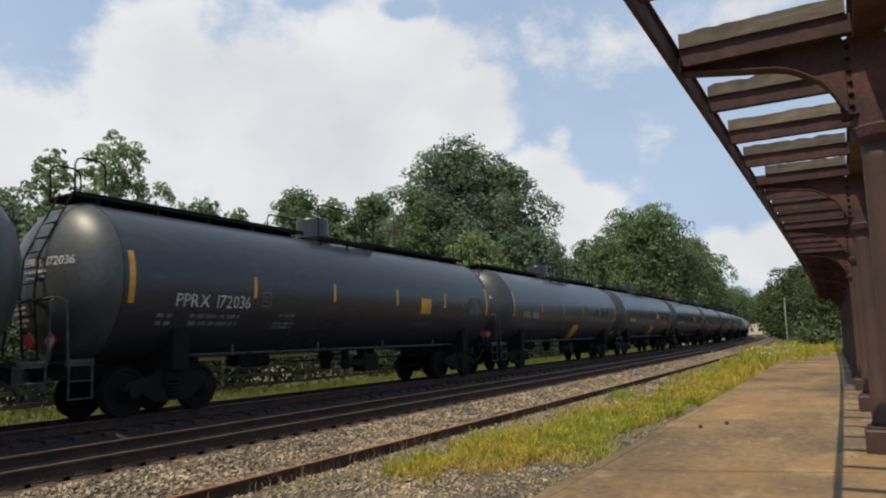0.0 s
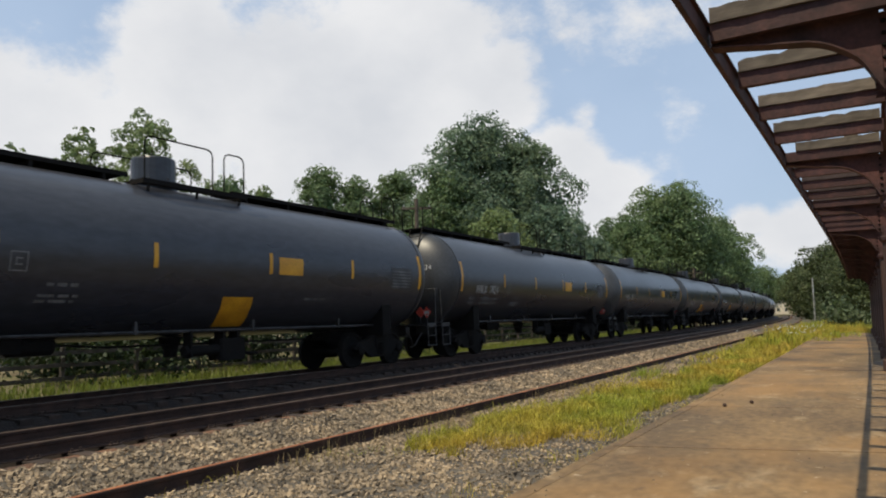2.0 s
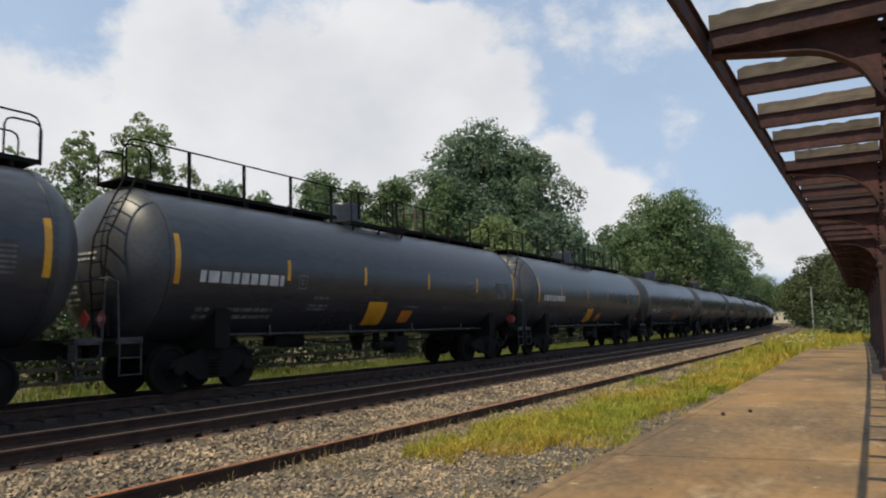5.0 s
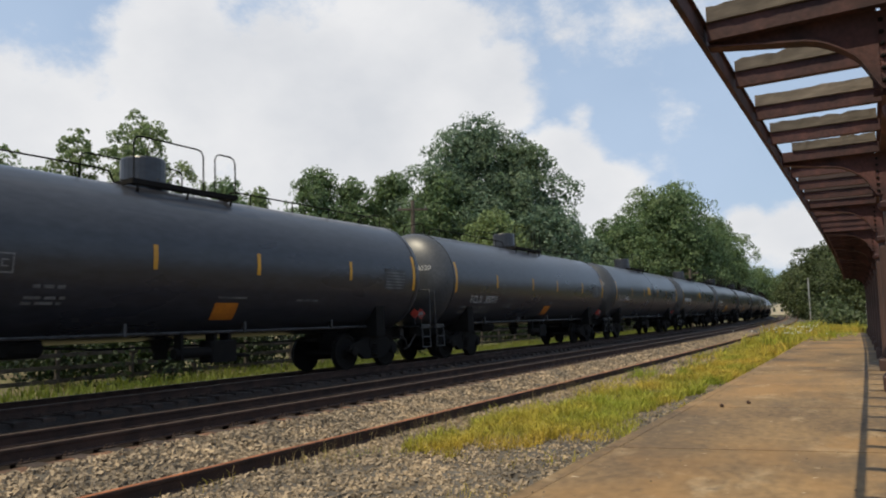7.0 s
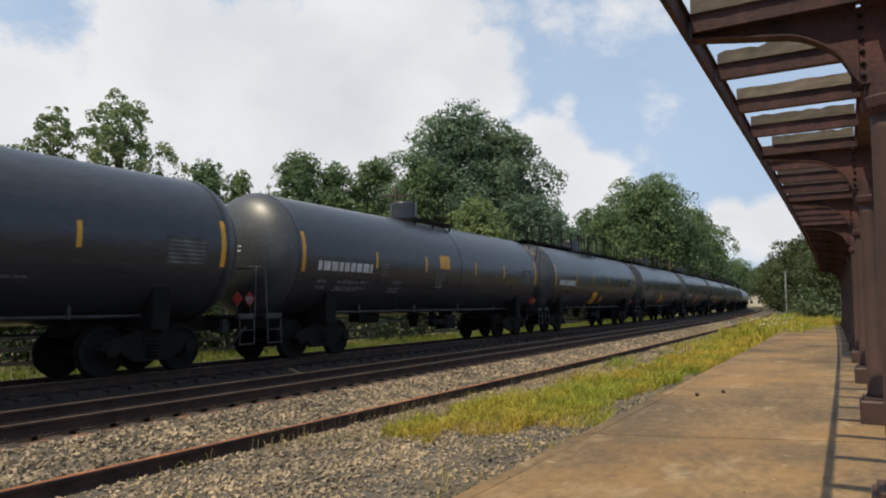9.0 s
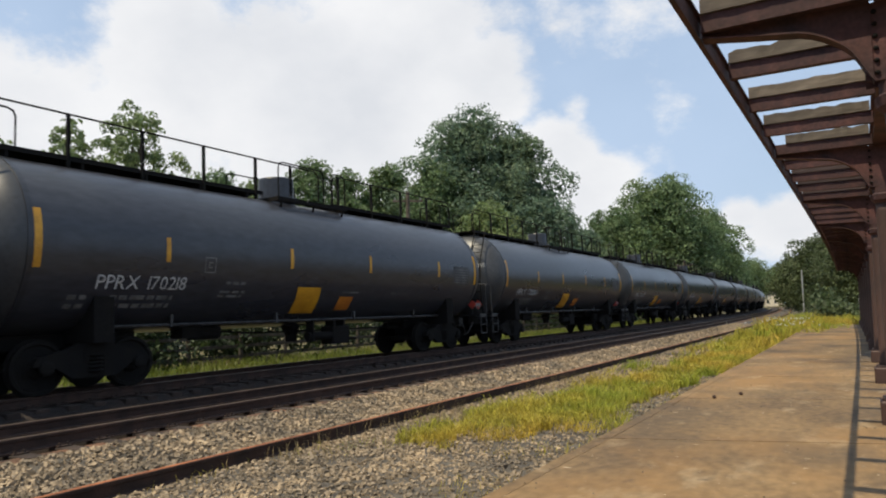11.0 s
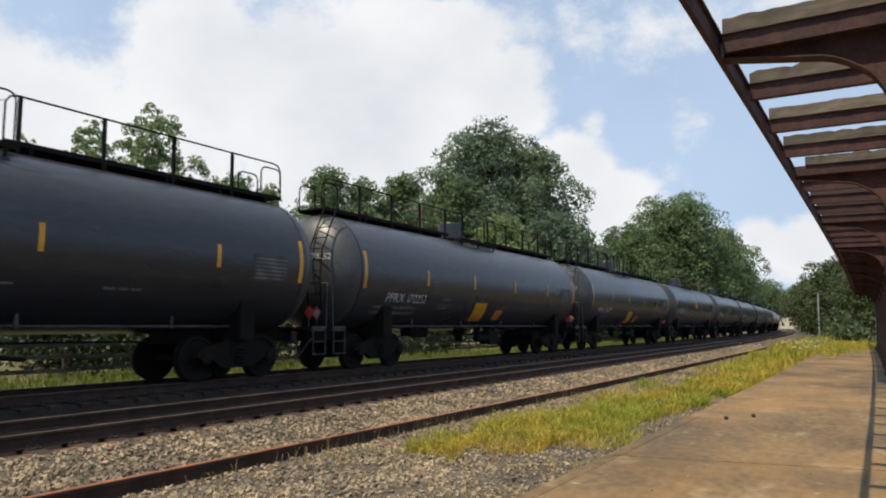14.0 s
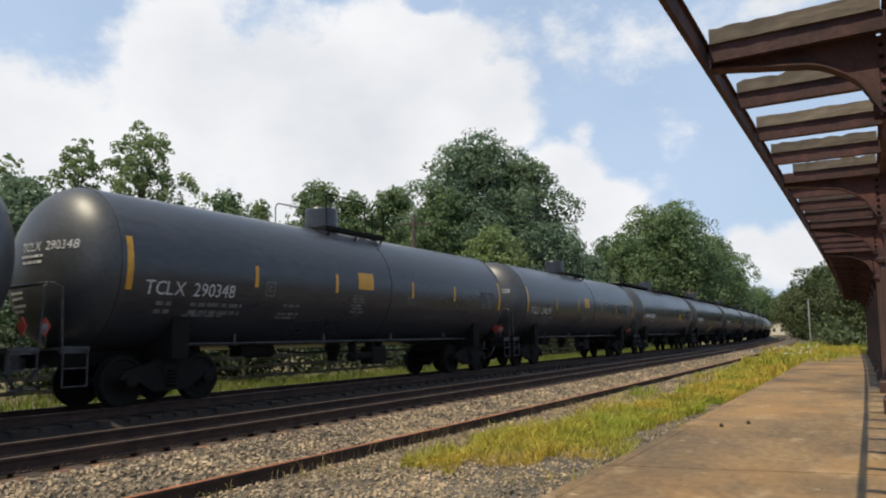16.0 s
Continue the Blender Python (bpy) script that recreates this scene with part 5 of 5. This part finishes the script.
    for o in car.children:
        if o.data:
            for piece in (o, *o.children):
                for v in piece.data.vertices:
                    v.co.x *= STRETCH
        else:
            o.location.x *= STRETCH
    return car


def head_print(car):
    """Rows of illegible print on the head that faces the camera: under the number and low beside it."""
    bm = bmesh.new()
    rng = random.Random(9)
    for y1, z, width in ((0.10, 2.80, 0.62), (0.05, 2.69, 0.42), (0.62, 2.16, 0.5), (0.62, 2.06, 0.42), (0.62, 1.92, 0.5), (0.62, 1.82, 0.44)):
        y = y1
        while y > y1 - width:
            w = rng.uniform(0.06, 0.16)
            quad = [(y, z), (y - w, z), (y - w, z + 0.05), (y, z + 0.05)]
            bm.faces.new([bm.verts.new((head_x(math.hypot(a, b - TANK_ZC)) * STRETCH - 0.014, a, b)) for a, b in quad])
            y -= w + 0.03
    tagged(part("head_print", bm, WHITE_MARK, car, "small illegible print on the tank's end"), kind="stuff")


def dress(car, n, text, panels):
    """Numbers and coloured panels that set one car apart."""
    if text:
        lettering(text, *((-6.40, 1.85) if "PPRX 170" in text or "TCLX 31" in text else (-7.16, 2.12) if "TCLX" in text else (-6.47, 2.14)), 0.28, 0.90 if "TCLX" in text else 0.80 if "PPRX 171" in text else 0.92, WHITE_MARK, car, label="white reporting mark and number")
        lettering(text, 0.12, 2.92, 0.17, 0.9, WHITE_MARK, car, end=True, label="white number on the tank's end")
    else:
        bm = bmesh.new()
        bars(bm, [(-6.95, -4.6, 2.24, 0.24)])
        tagged(part("lettering", bm, WHITE_MARK, car, "illegible white lettering"), kind="stuff")
    head_print(car)
    kind = CARS.get(n, ("board",))[0]
    strips = {"board": (-4.34, -1.49, 1.47, 4.35), "rail": (-4.45, -1.56, 1.56, 4.62), "piped": (-4.50, -1.27, 1.35, 4.56), "plain": (-4.40, -1.67, 1.80, 4.25)}[kind]
    for q in (-5.0, -1.57, 1.5, 5.1) if n in (8, 14, 17) else strips:
        bm = bmesh.new()
        patch(bm, q - 0.05, q + 0.05, 2.38, 2.86)
        part("reflector_strip", bm, YELLOW, car)
    for x, z0, z1, w, slant, mat in panels:
        if mat == ORANGE:
            bm = bmesh.new()
            patch(bm, x - 0.03, x + w + 0.12, z1 + 0.09, z1 + 0.13)
            part("panel_caption", bm, GREY_MARK, car, "faded illegible line")
        bm = bmesh.new()
        patch(bm, x, x + w, z0, z1, slant)
        part("warning_panel", bm, mat, car, "yellow panel" if mat == YELLOW else "dull orange panel")


SQUARE = (2.85, 2.16, 2.64, 0.60, 0.0, YELLOW)
SQUARE_HIGH = (1.72, 2.38, 2.78, 0.78, 0.0, YELLOW)
SLANT = (-1.08, 1.34, 1.96, 0.84, -0.16, YELLOW)
SLANT_RIGHT = (0.42, 1.24, 1.86, 0.84, -0.16, YELLOW)
DULL = (0.52, 1.40, 1.74, 0.56, -0.06, ORANGE)
MID_SQUARE = (-0.79, 2.52, 2.97, 0.65, 0.0, YELLOW)
LOW_DULL = (0.40, 1.42, 1.77, 0.64, -0.06, ORANGE)
BOARD = "black tank car with top walkway, end ladders and amber reflector strips"
RAILED = "black tank car with long handrail on its top walkway"
PIPED = "black tank car with low pipe rails along its bare top"
PLAIN = "plain black tank car with bare shell and central valve housing"
CARS = {
    -1: ("board", "", [SQUARE]), 0: ("board", "", [SQUARE]), 1: ("board", "PPRX 172036", [SQUARE]), 2: ("board", "PPRX 171046", [SLANT_RIGHT]), 3: ("board", "PPRX 171168", [SQUARE_HIGH, SLANT_RIGHT]),
    4: ("board", "PPRX 171124", [SQUARE_HIGH]), 5: ("board", "PPRX 171153", [SQUARE_HIGH]), 6: ("rail", "PPRX 170233", [SLANT, DULL]), 7: ("rail", "", [SLANT, DULL]), 8: ("rail", "", [SLANT, DULL]), 9: ("piped", "PPRX 170280", [LOW_DULL]),
    10: ("piped", "TCLX 318020", [LOW_DULL]), 11: ("plain", "TCLX 290365", [MID_SQUARE]), 12: ("plain", "", [MID_SQUARE]), 13: ("rail", "", [SLANT, DULL]), 14: ("rail", "PPRX 170218", [SLANT, DULL]),
    15: ("rail", "PPRX 170060", [SLANT, DULL]), 16: ("rail", "PPRX 170062", [SLANT, DULL]), 17: ("rail", "PPRX 170238", [SLANT, DULL]), 18: ("rail", "PPRX 170252", [SLANT, DULL]), 19: ("rail", "PPRX 170272", [SLANT, DULL]),
    20: ("plain", "TCLX 290348", [MID_SQUARE]), 21: ("plain", "TCLX 290338", [MID_SQUARE]), 22: ("board", "", [SQUARE]), 23: ("board", "", [SLANT_RIGHT]),
}
PITCH, SPEED, START = 17.685, 21.032, -1.80
TRACK_D = 13.15
TRAIN = {}


def build_train():
    models = {}
    for n in range(-1, 33):
        kind, text, panels = CARS.get(n, ("board", "", [SQUARE]))
        if kind not in models:
            models[kind] = tank_car(kind, {"board": BOARD, "rail": RAILED, "plain": PLAIN, "piped": PIPED}[kind])
    bare = dict(models)
    used = set()
    order = [n for n in range(-1, 33)]
    made = {}
    for n in order:
        kind = CARS.get(n, ("board", "", []))[0]
        made[n] = copy_thing(bare[kind], Matrix.Identity(4)) if kind in used else None
        used.add(kind)
    for n in order:
        kind = CARS.get(n, ("board", "", []))[0]
        TRAIN[n] = made[n] or bare[kind]
    for n in order:
        kind, text, panels = CARS.get(n, ("board", "", [SQUARE]))
        dress(TRAIN[n], n, text, panels)


build_train()

# how far the train runs ahead of or behind its even pace (metres along the line)
LAG = [(0.0, -0.10), (0.5, 0.54), (1.0, 0.50), (1.5, -0.20), (2.0, 0.43), (2.5, -0.32), (3.0, -0.37), (3.5, 0.33), (4.0, -0.42), (5.2, -0.28), (6.5, -0.24), (7.0, -0.22), (7.5, 0.36), (8.0, -0.28), (8.5, -0.27), (9.7, -0.27),
       (11.0, -0.29), (11.5, 0.54), (12.0, -0.20), (12.5, -0.18), (13.0, 0.52), (13.5, -0.18), (14.0, 0.27), (14.5, 0.06), (15.0, -0.02), (15.5, 0.0), (16.0, 0.05)]


# where single cars stand a little off the even spacing
DRIFT_N = (1, 5, 6, 8, 9, 12, 14, 15, 17, 18, 19, 21)
DRIFT_M = (0.02, 0.03, -0.14, -0.26, -0.40, -0.48, -0.44, -0.35, -0.30, -0.40, -0.24, -0.20)


def motions():
    drop = math.sin(radians(BANK)) * 0.755
    for n, car in TRAIN.items():
        rows = []
        for t, lag in LAG:
            s = START + PITCH * n + float(np.interp(n, DRIFT_N, DRIFT_M)) - SPEED * t + lag
            rows.append((t, on_arc(s, TRACK_D, 0.035 - drop, -BANK)))
        walk(car, rows)
    # wheels: every axle turns alike, so the keys of one front and one rear axle serve all
    step = 1.0 / FPS
    turn = math.degrees(SPEED * step / 0.482)
    shared = {}
    for car in TRAIN.values():
        for truck in [c for c in car.children if c.name.startswith("truck")]:
            for w in [c for c in truck.children if c.name.startswith("wheelset")]:
                q = 0.89 if w.matrix_basis.translation.x > 0 else -0.89
                if q not in shared:
                    walk(w, [(k * step, pose(q, 0, 0.482, 0, -turn * k, 0)) for k in range(int(16.0 * FPS) + 1)])
                    shared[q] = w.animation_data
                else:
                    w.rotation_mode = "QUATERNION"
                    data = w.animation_data_create()
                    data.action = shared[q].action
                    data.action_slot = shared[q].action_slot


motions()
